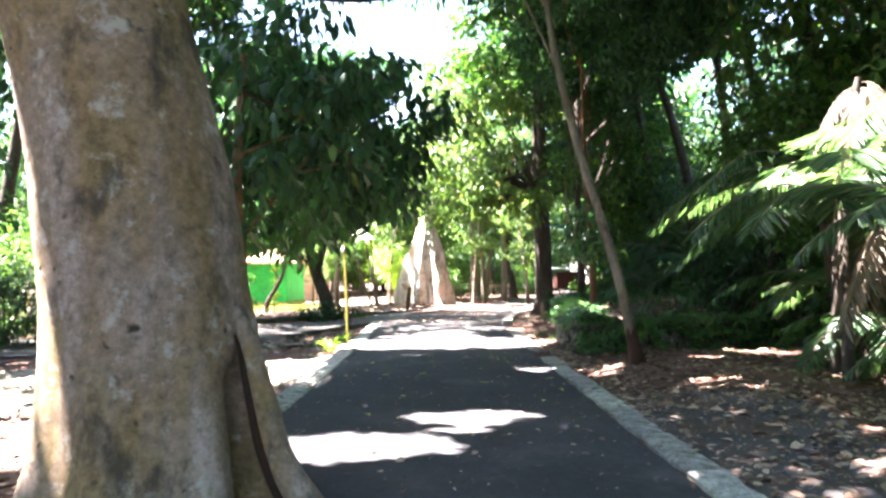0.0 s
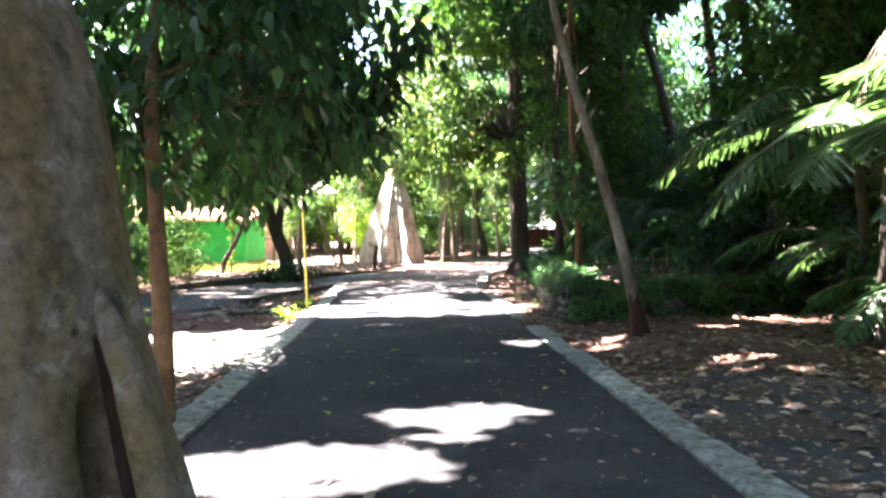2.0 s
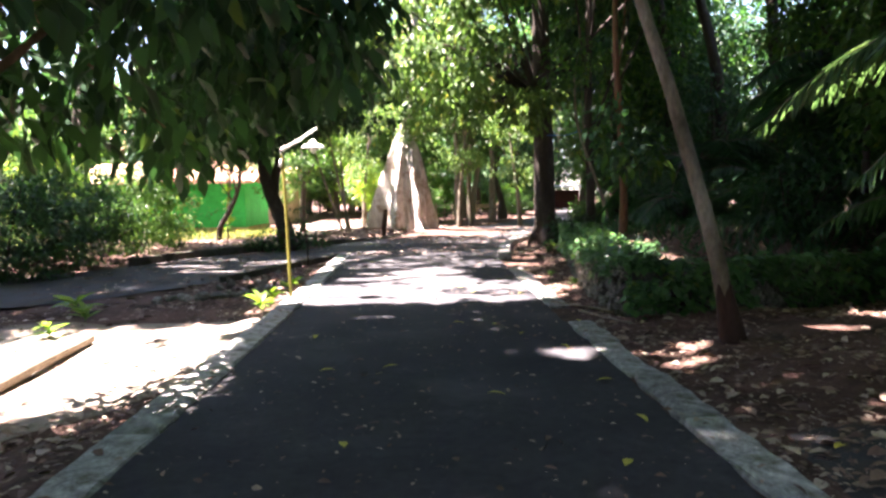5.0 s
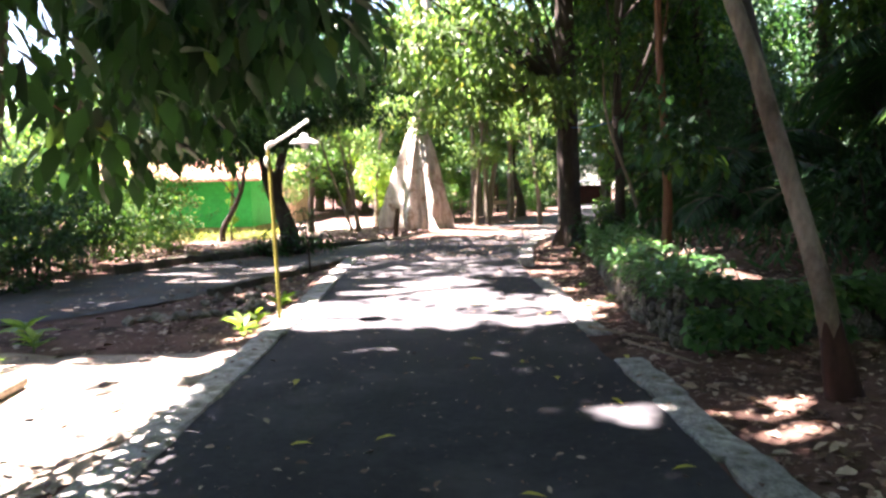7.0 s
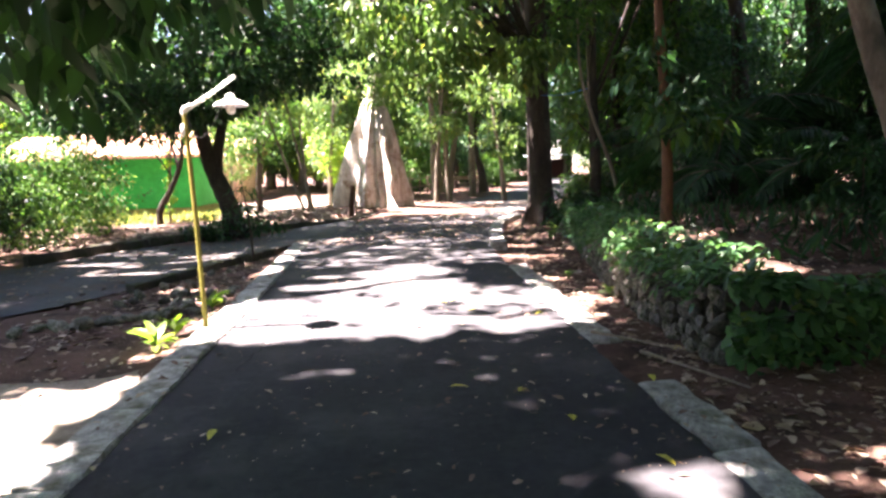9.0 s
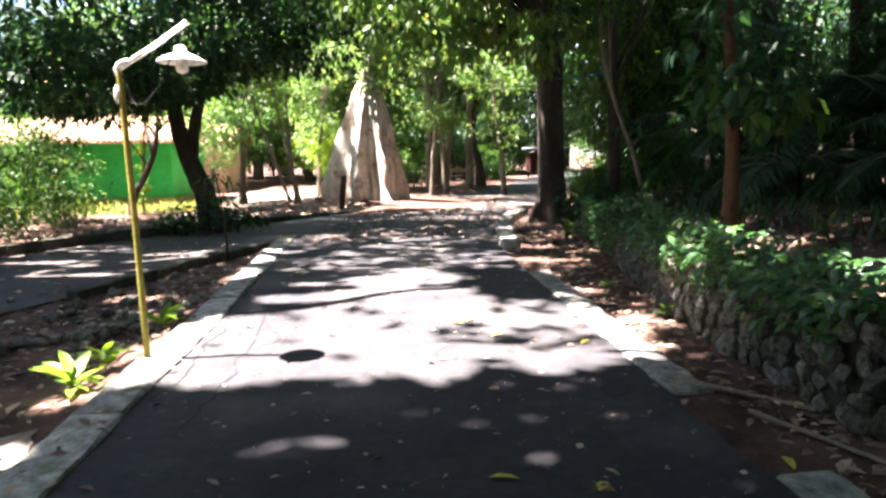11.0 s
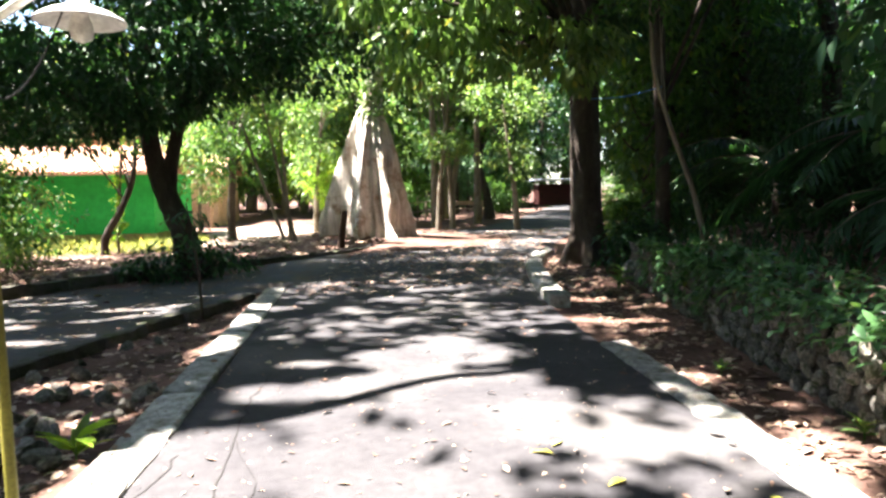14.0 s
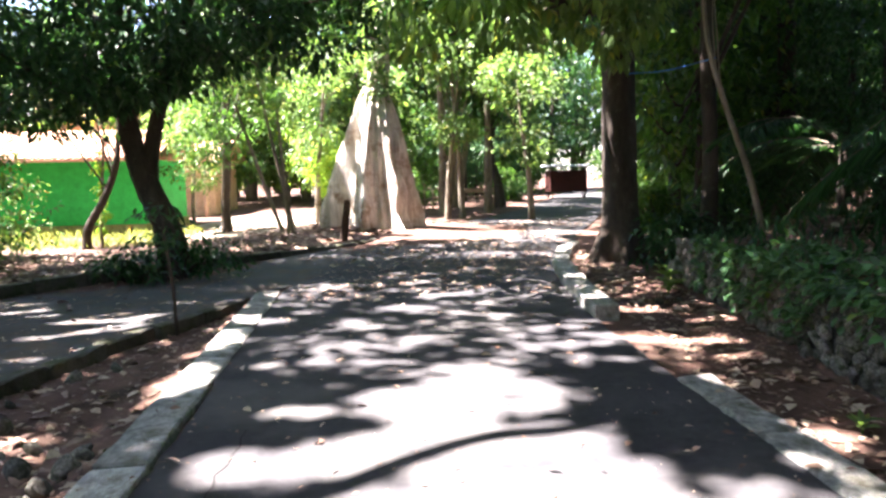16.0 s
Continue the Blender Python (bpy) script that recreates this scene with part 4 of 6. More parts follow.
for x, y, h, n, ln, ln_x, ln_y in ((5.3, 4.9, 2.3, 10, 2.1, 0.1, 0.2), (6.3, 6.8, 2.9, 10, 2.4, -0.2, 0.1), (6.9, 4.6, 3.4, 9, 2.4, 0.1, 0.0), (7.6, 9.3, 1.3, 11, 1.9, 0.2, 0.3), (5.2, 2.6, 1.9, 8, 1.8, 0.0, 0.2), (5.9, 4.1, 0.6, 8, 1.15, 0.0, 0.0), (6.2, 6.0, 0.8, 8, 1.3, 0.0, 0.0), (6.3, 3.0, 0.9, 8, 1.3, 0.0, 0.1), (6.9, 7.6, 1.1, 8, 1.4, 0.0, 0.1)):
    palm(x, y, float(land(x, y)), h, n, ln, "feathery green palm with some brown fronds", g, (ln_x, ln_y), 2, None, 0.06)
# Terrace palms take the dark leaf in place of LEAF_PALM, painting in their shade.
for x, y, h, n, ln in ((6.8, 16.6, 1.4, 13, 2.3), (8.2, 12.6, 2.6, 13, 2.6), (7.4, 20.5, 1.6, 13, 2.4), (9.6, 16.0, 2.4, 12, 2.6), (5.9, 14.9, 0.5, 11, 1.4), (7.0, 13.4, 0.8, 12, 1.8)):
    palm(x, y, float(land(x, y)), h, n, ln, "palm in the shade of the terrace, leaf colour darkened for it", g, (0.1, 0.1), 0, LEAF_DARK, 0.06)

def withered_palm(stem, radius, fronds, length, label, seed, fall=0.5):
    """A palm whose dry fronds hang down about its stem."""
    gw = np.random.default_rng(seed)
    tree = thing("withered_palm", *stem[0], label, "palm")
    part("trunk", tube_mesh("trunk", smooth_line(stem, 26), [radius * 1.2, radius, radius * 0.85], BARK_DARK, 10, 0.09, seed), tree)
    for k in range(fronds):
        a = 2 * np.pi * k / fronds + gw.random() * 0.8
        way = (math.cos(a), math.sin(a), fall - 0.5 * gw.random())
        ln = length * (0.75 + 0.5 * gw.random())
        line, lf = frond(np.array(stem[-1]) - np.array([0, 0, 0.25 * gw.random()]), way, ln * 0.62, 1.3 + 0.5 * gw.random(), ln * 0.30, gw, 30)
        lf = (lf[0], lf[1] + np.array([0, 0, -1.1]), lf[2], lf[3], lf[4] * 0.8)
        fr = part("frond", mesh_from("frond", *leaves(*lf), DEAD_FROND), tree, "dry grey-brown hanging frond")
        part("rachis", tube_mesh("rachis", line, [0.016, 0.011, 0.004], BARK_BROWN, 5), fr)
    return tree


withered_palm([(5.56, 5.6, float(land(5.56, 5.6)) - 0.1), (5.60, 5.6, 1.3), (5.70, 5.6, 2.7), (6.0, 5.6, 4.1)], 0.05, 7, 1.15, "thin dark-stemmed palm with a tuft of dry fronds", 61)
withered_palm([(5.85, 4.3, float(land(5.85, 4.3)) - 0.1), (5.85, 4.3, 1.2), (5.82, 4.3, 2.45)], 0.07, 9, 1.9, "short palm hung with withered grey-brown fronds", 62)
withered_palm([(5.75, 3.75, float(land(5.75, 3.75)) - 0.1), (5.75, 3.75, 0.6), (5.72, 3.75, 1.25)], 0.06, 8, 1.3, "low palm hung with withered grey-brown fronds", 63)
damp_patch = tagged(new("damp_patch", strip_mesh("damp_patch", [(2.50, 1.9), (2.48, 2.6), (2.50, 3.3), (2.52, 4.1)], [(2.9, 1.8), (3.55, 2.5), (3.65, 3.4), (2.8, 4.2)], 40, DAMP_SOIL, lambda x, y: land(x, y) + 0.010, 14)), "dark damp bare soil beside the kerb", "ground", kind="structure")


def bush(name, x, y, radii, count, mat, label, g, per=36, spread=0.36, size=0.13, rich=False, category="bush", slim=0.45):
    z = float(land(x, y))
    b = thing(name, x, y, z, label, category)
    cs = clumps((x, y, z + radii[2] * 0.75), radii, count, g, 0.3, -0.9)
    cs[:, 2] = np.maximum(cs[:, 2], z + 0.12)
    for t in cs[:: max(1, count // 7)]:
        part("stem", tube_mesh("stem", smooth_line([(x, y, z - 0.05), ((x + t[0]) / 2, (y + t[1]) / 2, (z + t[2]) / 2 + 0.1), t], 8), [0.03, 0.02, 0.008], BARK_DARK, 5), b)
    part("foliage", foliage("foliage", cs, per, spread, size, mat, g, 0.4, slim, rich), b)
    return b


for x, y, r, n, m in ((-8.9, 15.9, (1.9, 1.5, 1.35), 190, LEAF_DARK), (-9.1, 18.4, (2.0, 1.7, 1.6), 210, LEAF_DARK), (-9.1, 21.0, (2.0, 1.7, 1.65), 210, LEAF_MID), (-9.0, 23.6, (1.8, 1.6, 1.7), 190, LEAF_MID), (-12.1, 16.5, (2.4, 1.9, 2.1), 170, LEAF_MID),
                      (-9.3, 25.9, (1.5, 1.4, 1.45), 130, LEAF_BRIGHT), (-12.4, 20.5, (2.4, 2.4, 2.4), 150, LEAF_BRIGHT), (-10.6, 13.6, (1.7, 1.2, 1.2), 110, LEAF_DARK), (-12.0, 24.0, (2.0, 1.8, 2.1), 120, LEAF_YELLOW)):
    bush("bush", x, y, r, n, m, "dense leafy bush at the edge of the side track", g)
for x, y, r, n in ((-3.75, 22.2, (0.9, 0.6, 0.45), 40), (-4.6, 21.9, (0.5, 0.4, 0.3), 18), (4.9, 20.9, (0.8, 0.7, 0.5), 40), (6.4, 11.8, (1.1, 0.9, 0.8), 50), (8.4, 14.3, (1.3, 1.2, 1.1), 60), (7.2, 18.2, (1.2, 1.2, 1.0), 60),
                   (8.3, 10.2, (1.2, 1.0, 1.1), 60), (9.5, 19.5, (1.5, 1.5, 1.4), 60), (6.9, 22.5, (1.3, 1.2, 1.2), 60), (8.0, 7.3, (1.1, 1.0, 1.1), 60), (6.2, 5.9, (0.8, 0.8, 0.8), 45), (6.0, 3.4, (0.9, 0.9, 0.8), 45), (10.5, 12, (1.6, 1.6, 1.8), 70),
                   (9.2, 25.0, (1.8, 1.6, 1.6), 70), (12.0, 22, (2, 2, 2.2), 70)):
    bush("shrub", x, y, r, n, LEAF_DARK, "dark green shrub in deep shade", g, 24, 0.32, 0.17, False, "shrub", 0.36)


def seedling(x, y, size, mat, label, g):
    z = float(land(x, y))
    s = thing("seedling", x, y, z, label, "plant")
    part("stem", tube_mesh("stem", [(x, y, z - 0.03), (x, y, z + size * 0.3), (x + 0.01, y, z + size * 0.6)], [0.008, 0.006, 0.003], LEAF_MID, 5), s)
    n = 15
    a = g.random(n) * 6.28
    way = np.stack([np.cos(a), np.sin(a), 0.1 + g.random(n) * 0.9], 1)
    pos = np.array([x, y, z]) + np.stack([np.zeros(n), np.zeros(n), size * (0.15 + 0.5 * g.random(n))], 1)
    L = size * (0.6 + 0.5 * g.random(n))
    part("foliage", mesh_from("foliage", *leaves(pos, way, np.tile((0, 0, 1.0), (n, 1)) + g.standard_normal((n, 3)) * 0.2, L, L * 0.34, True), mat), s)


for x, y, s in ((-2.05, 11.0, 0.30), (-2.0, 11.45, 0.24), (-1.95, 12.7, 0.26), (-4.75, 10.95, 0.36), (-4.4, 10.5, 0.28), (-4.3, 9.4, 0.26)):
    seedling(x, y, s, LEAF_YELLOW, "small yellow-green broad-leaved seedling by the path edge", g)
for x, y, s in ((3.0, 12.3, 0.16), (2.9, 13.9, 0.14), (4.0, 19.4, 0.35), (3.75, 18.8, 0.25)):
    seedling(x, y, s, LEAF_BRIGHT, "small green seedling at the foot of the wall", g)


# ---- ivy and plants on the wall ----
def ivy(label, line, low, high, count, mat, size, g, out=0.12, top=0.0):
    p = smooth_line(line, 120)
    k = g.integers(0, 119, count)
    f = g.random(count)[:, None]
    q = p[k] * (1 - f) + p[k + 1] * f
    t = p[k + 1] - p[k]
    nrm = np.stack([-t[:, 1], t[:, 0]], 1)
    nrm /= np.linalg.norm(nrm, axis=1)[:, None]
    side = nrm * (np.sign(out) if out else 1)
    z = low + (high - low) * g.random(count) ** 0.7
    z = np.where(field(q[:, 0] * 2 + q[:, 1] * 2, z * 2, 0.6, 61) > 0.34, z, high - 0.1 * g.random(count))
    off = np.abs(out) * (0.3 + g.random(count)) - top * g.random(count)
    pos = np.hstack([q + side * off[:, None], z[:, None]])
    way = np.hstack([side * 0.7, np.full((count, 1), -0.28)]) + g.standard_normal((count, 3)) * 0.5
    up = np.hstack([side * 0.45, np.full((count, 1), 1.0)]) + g.standard_normal((count, 3)) * 0.22
    L = size * (0.6 + 0.8 * g.random(count))
    b = thing("ivy", float(p[60, 0]), float(p[60, 1]), 0.3, label, "climber")
    part("foliage", mesh_from("foliage", *leaves(pos, way, up, L, L * 0.62, True), mat), b)
    for k in range(6, 118, 11):
        q0, q1 = p[k], p[min(k + 6, 119)]
        part("vine_stem", tube_mesh("vine_stem", smooth_line([(q1[0], q1[1], high - 0.05), ((q0[0] + q1[0]) / 2, (q0[1] + q1[1]) / 2 - 0.02, (low + high) / 2 + 0.08), (q0[0], q0[1], low + 0.02)], 10), [0.009, 0.007, 0.004], BARK_BROWN, 5), b)


ivy("dense green climber hanging over the front of the stone wall", [(3.0, 9.3), (3.5, 9.1), (4.6, 9.25), (5.8, 9.6), (7.2, 10.1)], 0.12, 0.78, 2100, LEAF_IVY, 0.125, g, -0.17)
ivy("green climber along the top of the stone wall", [(2.98, 9.5), (3.0, 11.2), (3.27, 13.3), (3.62, 15.4), (3.92, 17.0)], 0.56, 0.76, 1700, LEAF_IVY, 0.095, g, 0.10, 0.35)
ivy("green climber hanging in strands over the stone wall", [(2.95, 9.6), (2.95, 11.2), (3.2, 13.3), (3.56, 15.4)], 0.42, 0.74, 380, LEAF_IVY, 0.10, g, 0.10, 0.05)
ivy("low green plants on the terrace edge", [(3.25, 9.7), (3.3, 11.2), (3.6, 13.3), (3.95, 15.4), (4.2, 17.0)], 0.66, 0.90, 1200, LEAF_IVY, 0.10, g, 0.15, 0.5)
ivy("green climber spilling down the stone wall", [(3.6, 15.4), (3.9, 17.0), (4.15, 18.7)], 0.1, 0.8, 1500, LEAF_IVY, 0.09, g, 0.12, 0.1)


# ---- lamp ----
lamp = thing("garden_lamp", -1.72, 11.56, 0.0, "olive-yellow pole lamp with a white enamel shade on a slanted arm", "lamp")
part("pole", tube_mesh("pole", [(-1.70, 11.54, -0.08), (-1.73, 11.58, 1.1), (-1.785, 11.64, 2.30)], [0.026, 0.026, 0.025], POLE_PAINT, 12), lamp)
part("clamp", tube_mesh("clamp", [(-1.80, 11.64, 2.06), (-1.80, 11.64, 2.10), (-1.80, 11.64, 2.17), (-1.795, 11.64, 2.20)], [0.02, 0.038, 0.035, 0.02], WHITE_PIPE, 10), lamp, "whitish clamp")
part("elbow", tube_mesh("elbow", smooth_line([(-1.785, 11.64, 2.27), (-1.80, 11.645, 2.33), (-1.76, 11.64, 2.37), (-1.70, 11.63, 2.385)], 10), [0.025, 0.025], WHITE_PIPE, 10), lamp)
part("arm", tube_mesh("arm", [(-1.78, 11.64, 2.33), (-1.50, 11.6, 2.49), (-1.22, 11.55, 2.665)], [0.022, 0.021, 0.021], WHITE_PIPE, 12), lamp, "slanted whitish pipe arm")
part("cord", tube_mesh("cord", smooth_line([(-1.27, 11.56, 2.63), (-1.29, 11.56, 2.56), (-1.28, 11.56, 2.47)], 8), [0.005, 0.005], WIRE, 6), lamp)
prof = [(0.02, 2.49), (0.045, 2.48), (0.05, 2.44), (0.075, 2.425), (0.13, 2.405), (0.178, 2.375), (0.186, 2.362), (0.180, 2.360), (0.128, 2.392), (0.07, 2.412), (0.02, 2.42)]
ang = np.linspace(0, 2 * np.pi, 32, endpoint=False)
sv = np.array([(-1.28 + r * math.cos(a), 11.56 + r * math.sin(a), z) for r, z in prof for a in ang])
sf = [(i * 32 + j, i * 32 + (j + 1) % 32, (i + 1) * 32 + (j + 1) % 32, (i + 1) * 32 + j) for i in range(len(prof) - 1) for j in range(32)]
shade = part("shade", mesh_from("shade", sv, sf, ENAMEL, True), lamp, "white enamel dish shade")
part("bulb", tube_mesh("bulb", [(-1.28, 11.56, 2.42), (-1.28, 11.56, 2.36), (-1.28, 11.56, 2.325), (-1.28, 11.56, 2.29), (-1.28, 11.56, 2.275)], [0.025, 0.045, 0.05, 0.04, 0.005], ENAMEL, 12), shade, "frosted white bulb")
part("wire", tube_mesh("wire", smooth_line([(-1.76, 11.62, 2.28), (-1.66, 11.6, 2.05), (-1.5, 11.58, 2.15), (-1.34, 11.56, 2.44)], 16), [0.004, 0.004], WIRE, 5), lamp)


# ---- post, log, root, rocks ----
post = thing("wooden_post", -1.15, 26.9, 0.1, "short dark weathered wooden post", "post")
part("shaft", mesh_from("shaft", *tube([(-1.2, 26.9, 0.0), (-1.13, 26.9, 0.5), (-1.06, 26.9, 1.1)], [0.11, 0.10, 0.085], 9, 0.1, 4), STUMP), post)
edging = thing("edging_log", -3.4, 7.0, -0.05, "long weathered brown log edging the pale dirt", "log")
part("shaft", mesh_from("shaft", *tube(smooth_line([(-2.95, 3.6, -0.05), (-3.22, 5.6, -0.04), (-3.42, 7.4, -0.03), (-3.56, 8.95, -0.04)], 20), [0.075, 0.07, 0.065, 0.055], 10, 0.09, 5), WOOD), edging)
for line, r in (([(2.25, 10.55, 0.02), (2.7, 10.1, 0.0), (3.3, 9.3, 0.04), (3.9, 8.7, 0.12)], 0.022), ([(2.5, 9.9, 0.0), (2.75, 9.3, 0.0), (2.9, 8.8, 0.02)], 0.018), ([(2.7, 19.2, 0.02), (3.2, 19.6, 0.02), (3.7, 20.0, 0.02)], 0.03)):
    rt = thing("dead_branch", *line[0], "thin dead branch lying beside the kerb", "branch")
    part("shaft", tube_mesh("shaft", smooth_line(line, 16), [r, r * 0.8, r * 0.4], WOOD, 7, 0.12, 6), rt)


def stone_mesh(seed):
    """A rough rounded stone about one unit wide."""
    gg = np.random.default_rng(seed)
    bm = bmesh.new()
    bmesh.ops.create_icosphere(bm, subdivisions=2, radius=0.5)
    cuts = [(Vector(unit(1, gg)[0]), 0.27 + 0.13 * gg.random()) for _ in range(12)]
    for v in bm.verts:
        v.co *= 0.92 + 0.22 * gg.random()
        for n, d in cuts:
            over_by = v.co.dot(n) - d
            if over_by > 0:
                v.co -= n * over_by * 0.95
    return from_bm("stone", bm, STONE)


STONES = [stone_mesh(s) for s in range(9)]
for i in range(46):
    x, y = (-2.0 - 1.5 * rng.random(), 12.3 + 2.3 * rng.random()) if i < 34 else ((-3.4 + 0.9 * rng.random(), 14.8 + 2 * rng.random()) if i < 40 else (2.8 + 1.6 * rng.random(), 17.5 + 3 * rng.random()))
    s = 0.10 + 0.16 * rng.random()
    if i == 45:
        x, y, s = 4.35, 19.9, 0.75
    if i == 44:
        x, y, s = 2.95, 10.3, 0.20
    rk = tagged(new("rock", STONES[i % 9]), "rough grey rock lying on the soil", "rock", "loose rocks")
    rk.matrix_basis = Matrix.LocRotScale((x, y, float(land(x, y)) + s * 0.2), Euler((rng.random(), rng.random(), rng.random() * 6)), (s, s * 0.85, s * 0.6))


for i in range(16):
    u = i / 15
    x, y, w = -2.0 - 2.0 * u, 13.0 - 0.85 * u + 0.09 * rng.normal(), 0.20 + 0.16 * rng.random()
    rk = tagged(new("rock", STONES[(i * 5) % 9]), "flat grey-brown rubble stone edging the hollow", "rock", "loose rocks")
    rk.matrix_basis = Matrix.LocRotScale((x, y, float(land(x, y)) + w * 0.16), Euler((rng.normal() * 0.2, rng.normal() * 0.2, rng.random() * 6)), (w, w * 0.75, w * 0.5))


# ---- green hut ----
hut = thing("green_hut", -10.5, 34.3, 0.0, "small bright green hut with a sunlit clay tile roof", "hut")
HX0, HX1, HY0, HY1 = -15.0, -7.9, 32.4, 37.0
HW, HR, HM = 2.42, 3.35, 34.7
part("wall_front", from_bm("wall_front", box_bm(HX0, HY0, 0.3, HX1, HY0 + 0.15, HW, 0.01), GREEN_PAINT), hut)
part("wall_side", from_bm("wall_side", box_bm(HX1 - 0.15, HY0 + 0.153, 0.3, HX1 + 0.002, HY1 - 0.153, HW, 0.01), GREEN_PAINT), hut)
part("wall_back", from_bm("wall_back", box_bm(HX0, HY1 - 0.15, 0.0, HX1, HY1, HW, 0.01), GREEN_PAINT), hut)
part("wall_side", from_bm("wall_side", box_bm(HX0, HY0 + 0.153, 0.0, HX0 + 0.15, HY1 - 0.153, HW, 0.01), GREEN_PAINT), hut)
part("plinth", from_bm("plinth", box_bm(HX0 - 0.05, HY0 - 0.06, -0.15, HX1 + 0.06, HY1 + 0.06, 0.297, 0.01), PLINTH), hut, "yellowish mossy plinth")


def roof_slab(x0, x1, y0, z0, y1, z1, thick=0.08):
    bm = bmesh.new()
    vs = [bm.verts.new(p) for p in ((x0, y0, z0), (x1, y0, z0), (x1, y1, z1), (x0, y1, z1), (x0, y0, z0 + thick), (x1, y0, z0 + thick), (x1, y1, z1 + thick), (x0, y1, z1 + thick))]
    for f in ((0, 3, 2, 1), (4, 5, 6, 7), (0, 1, 5, 4), (1, 2, 6, 5), (2, 3, 7, 6), (3, 0, 4, 7)):
        bm.faces.new([vs[i] for i in f])
    return bm


roof = part("roof", from_bm("roof", roof_slab(HX0 - 0.6, HX1 + 0.6, HY0 - 0.7, HW - 0.1, HM, HR), TILE), hut, "pale orange clay tile roof")
part("roof", from_bm("roof", roof_slab(HX0 - 0.6, HX1 + 0.6, HY1 + 0.7, HW - 0.1, HM + 0.003, HR), TILE), hut)
bm_t = bmesh.new()
bmesh.ops.create_cone(bm_t, segments=8, radius1=0.075, radius2=0.065, depth=0.36, cap_ends=True)
for v in bm_t.verts:
    v.co = Vector((v.co.x * 1.2, v.co.z, max(v.co.y, -0.02) * 0.7))
TILE_MESH = from_bm("roof_tile", bm_t, TILE, True)
slope = math.degrees(math.atan2(HR - HW + 0.1, HM - HY0 + 0.7))
for i in range(34):
    for j in range(8):
        u = (j + 0.5) / 8
        ob = new("roof_tile", TILE_MESH)
        ob.parent = roof
        ob.matrix_parent_inverse = world_of(roof).inverted()
        ob.matrix_basis = pose(HX1 + 0.45 - i * 0.2, HY0 - 0.7 + u * (HM - HY0 + 0.7), HW - 0.1 + u * (HR - HW + 0.1) + 0.10 + 0.008 * rng.random(), slope + 2, 0, rng.normal() * 1.5)

house = thing("ochre_house", -9.3, 42, 0.1, "low ochre-walled house with a red tile roof behind the trees", "house")
part("wall", from_bm("wall", box_bm(-11.2, 40.5, -0.1, -7.7, 45, 2.62, 0.01), OCHRE), house)
part("roof", from_bm("roof", roof_slab(-11.6, -7.3, 39.7, 2.55, 43.2, 3.5), TILE), house, "red clay tile roof")
part("roof", from_bm("roof", roof_slab(-11.6, -7.3, 46.0, 2.55, 43.203, 3.5), TILE), house)
for px in (-10.9, -9.4, -7.9):
    part("column", tube_mesh("column", [(px, 39.95, 0), (px, 39.95, 2.6)], [0.13, 0.12], OCHRE, 10), house)
part("window", from_bm("window", box_bm(-10.2, 40.46, 1.0, -9.2, 40.52, 2.1, 0.01), BARK_DARK), house)
villa = thing("tall_house", -15.5, 44, 0.1, "taller pale house with a sunlit red tile roof behind the hut", "house")
part("wall", from_bm("wall", box_bm(-18.6, 42.8, -0.1, -13.6, 47.5, 4.7, 0.01), OCHRE), villa)
part("roof", from_bm("roof", roof_slab(-19.2, -13.1, 42.0, 4.62, 45.2, 6.3), TILE), villa, "pale red clay tile roof")
part("roof", from_bm("roof", roof_slab(-19.2, -13.1, 48.3, 4.62, 45.203, 6.3), TILE), villa)
for wx in (-17.6, -15.6):
    part("window", from_bm("window", box_bm(wx, 42.76, 2.7, wx + 1.0, 42.82, 3.8, 0.01), BARK_DARK), villa)


# ---- cart, bench and bamboo fence in the distance ----
def rail_fence(name, pts, posts, label, h, g, tilt=0.05):
    f = thing(name, pts[0][0], pts[0][1], float(land(*pts[0])), label, "fence")
    line = smooth_line(pts, posts)
    for p in line:
        b = np.array([p[0], p[1], float(land(p[0], p[1]))])
        part("post", tube_mesh("post", [b - (0, 0, 0.1), b + (g.normal() * tilt, g.normal() * tilt, h * (0.85 + 0.3 * g.random()))], [0.05, 0.04], WOOD, 7), f)
    for hh in (0.45, 0.85):
        part("rail", tube_mesh("rail", [(p[0], p[1] - 0.06, float(land(p[0], p[1])) + h * hh) for p in line], [0.035, 0.035], WOOD, 7), f)


CX, CY = 10.0, 47.0
CZ = float(land(CX, CY)) + 0.05
cart = thing("food_cart", CX, CY, CZ, "dark red wooden cart under a pale tarpaulin", "cart")
part("body", from_bm("body", box_bm(CX - 1.05, CY - 0.6, CZ + 0.35, CX + 1.05, CY + 0.6, CZ + 1.55, 0.03), CART_RED), cart)
bm_c = box_bm(CX - 1.25, CY - 0.85, CZ + 1.72, CX + 1.25, CY + 0.85, CZ + 1.80, 0.02)
for v in bm_c.verts:
    v.co.z += 0.25 * (1 - ((v.co.x - CX) / 1.25) ** 2) + 0.05
part("canopy", from_bm("canopy", bm_c, TARP), cart, "pale tarpaulin canopy")
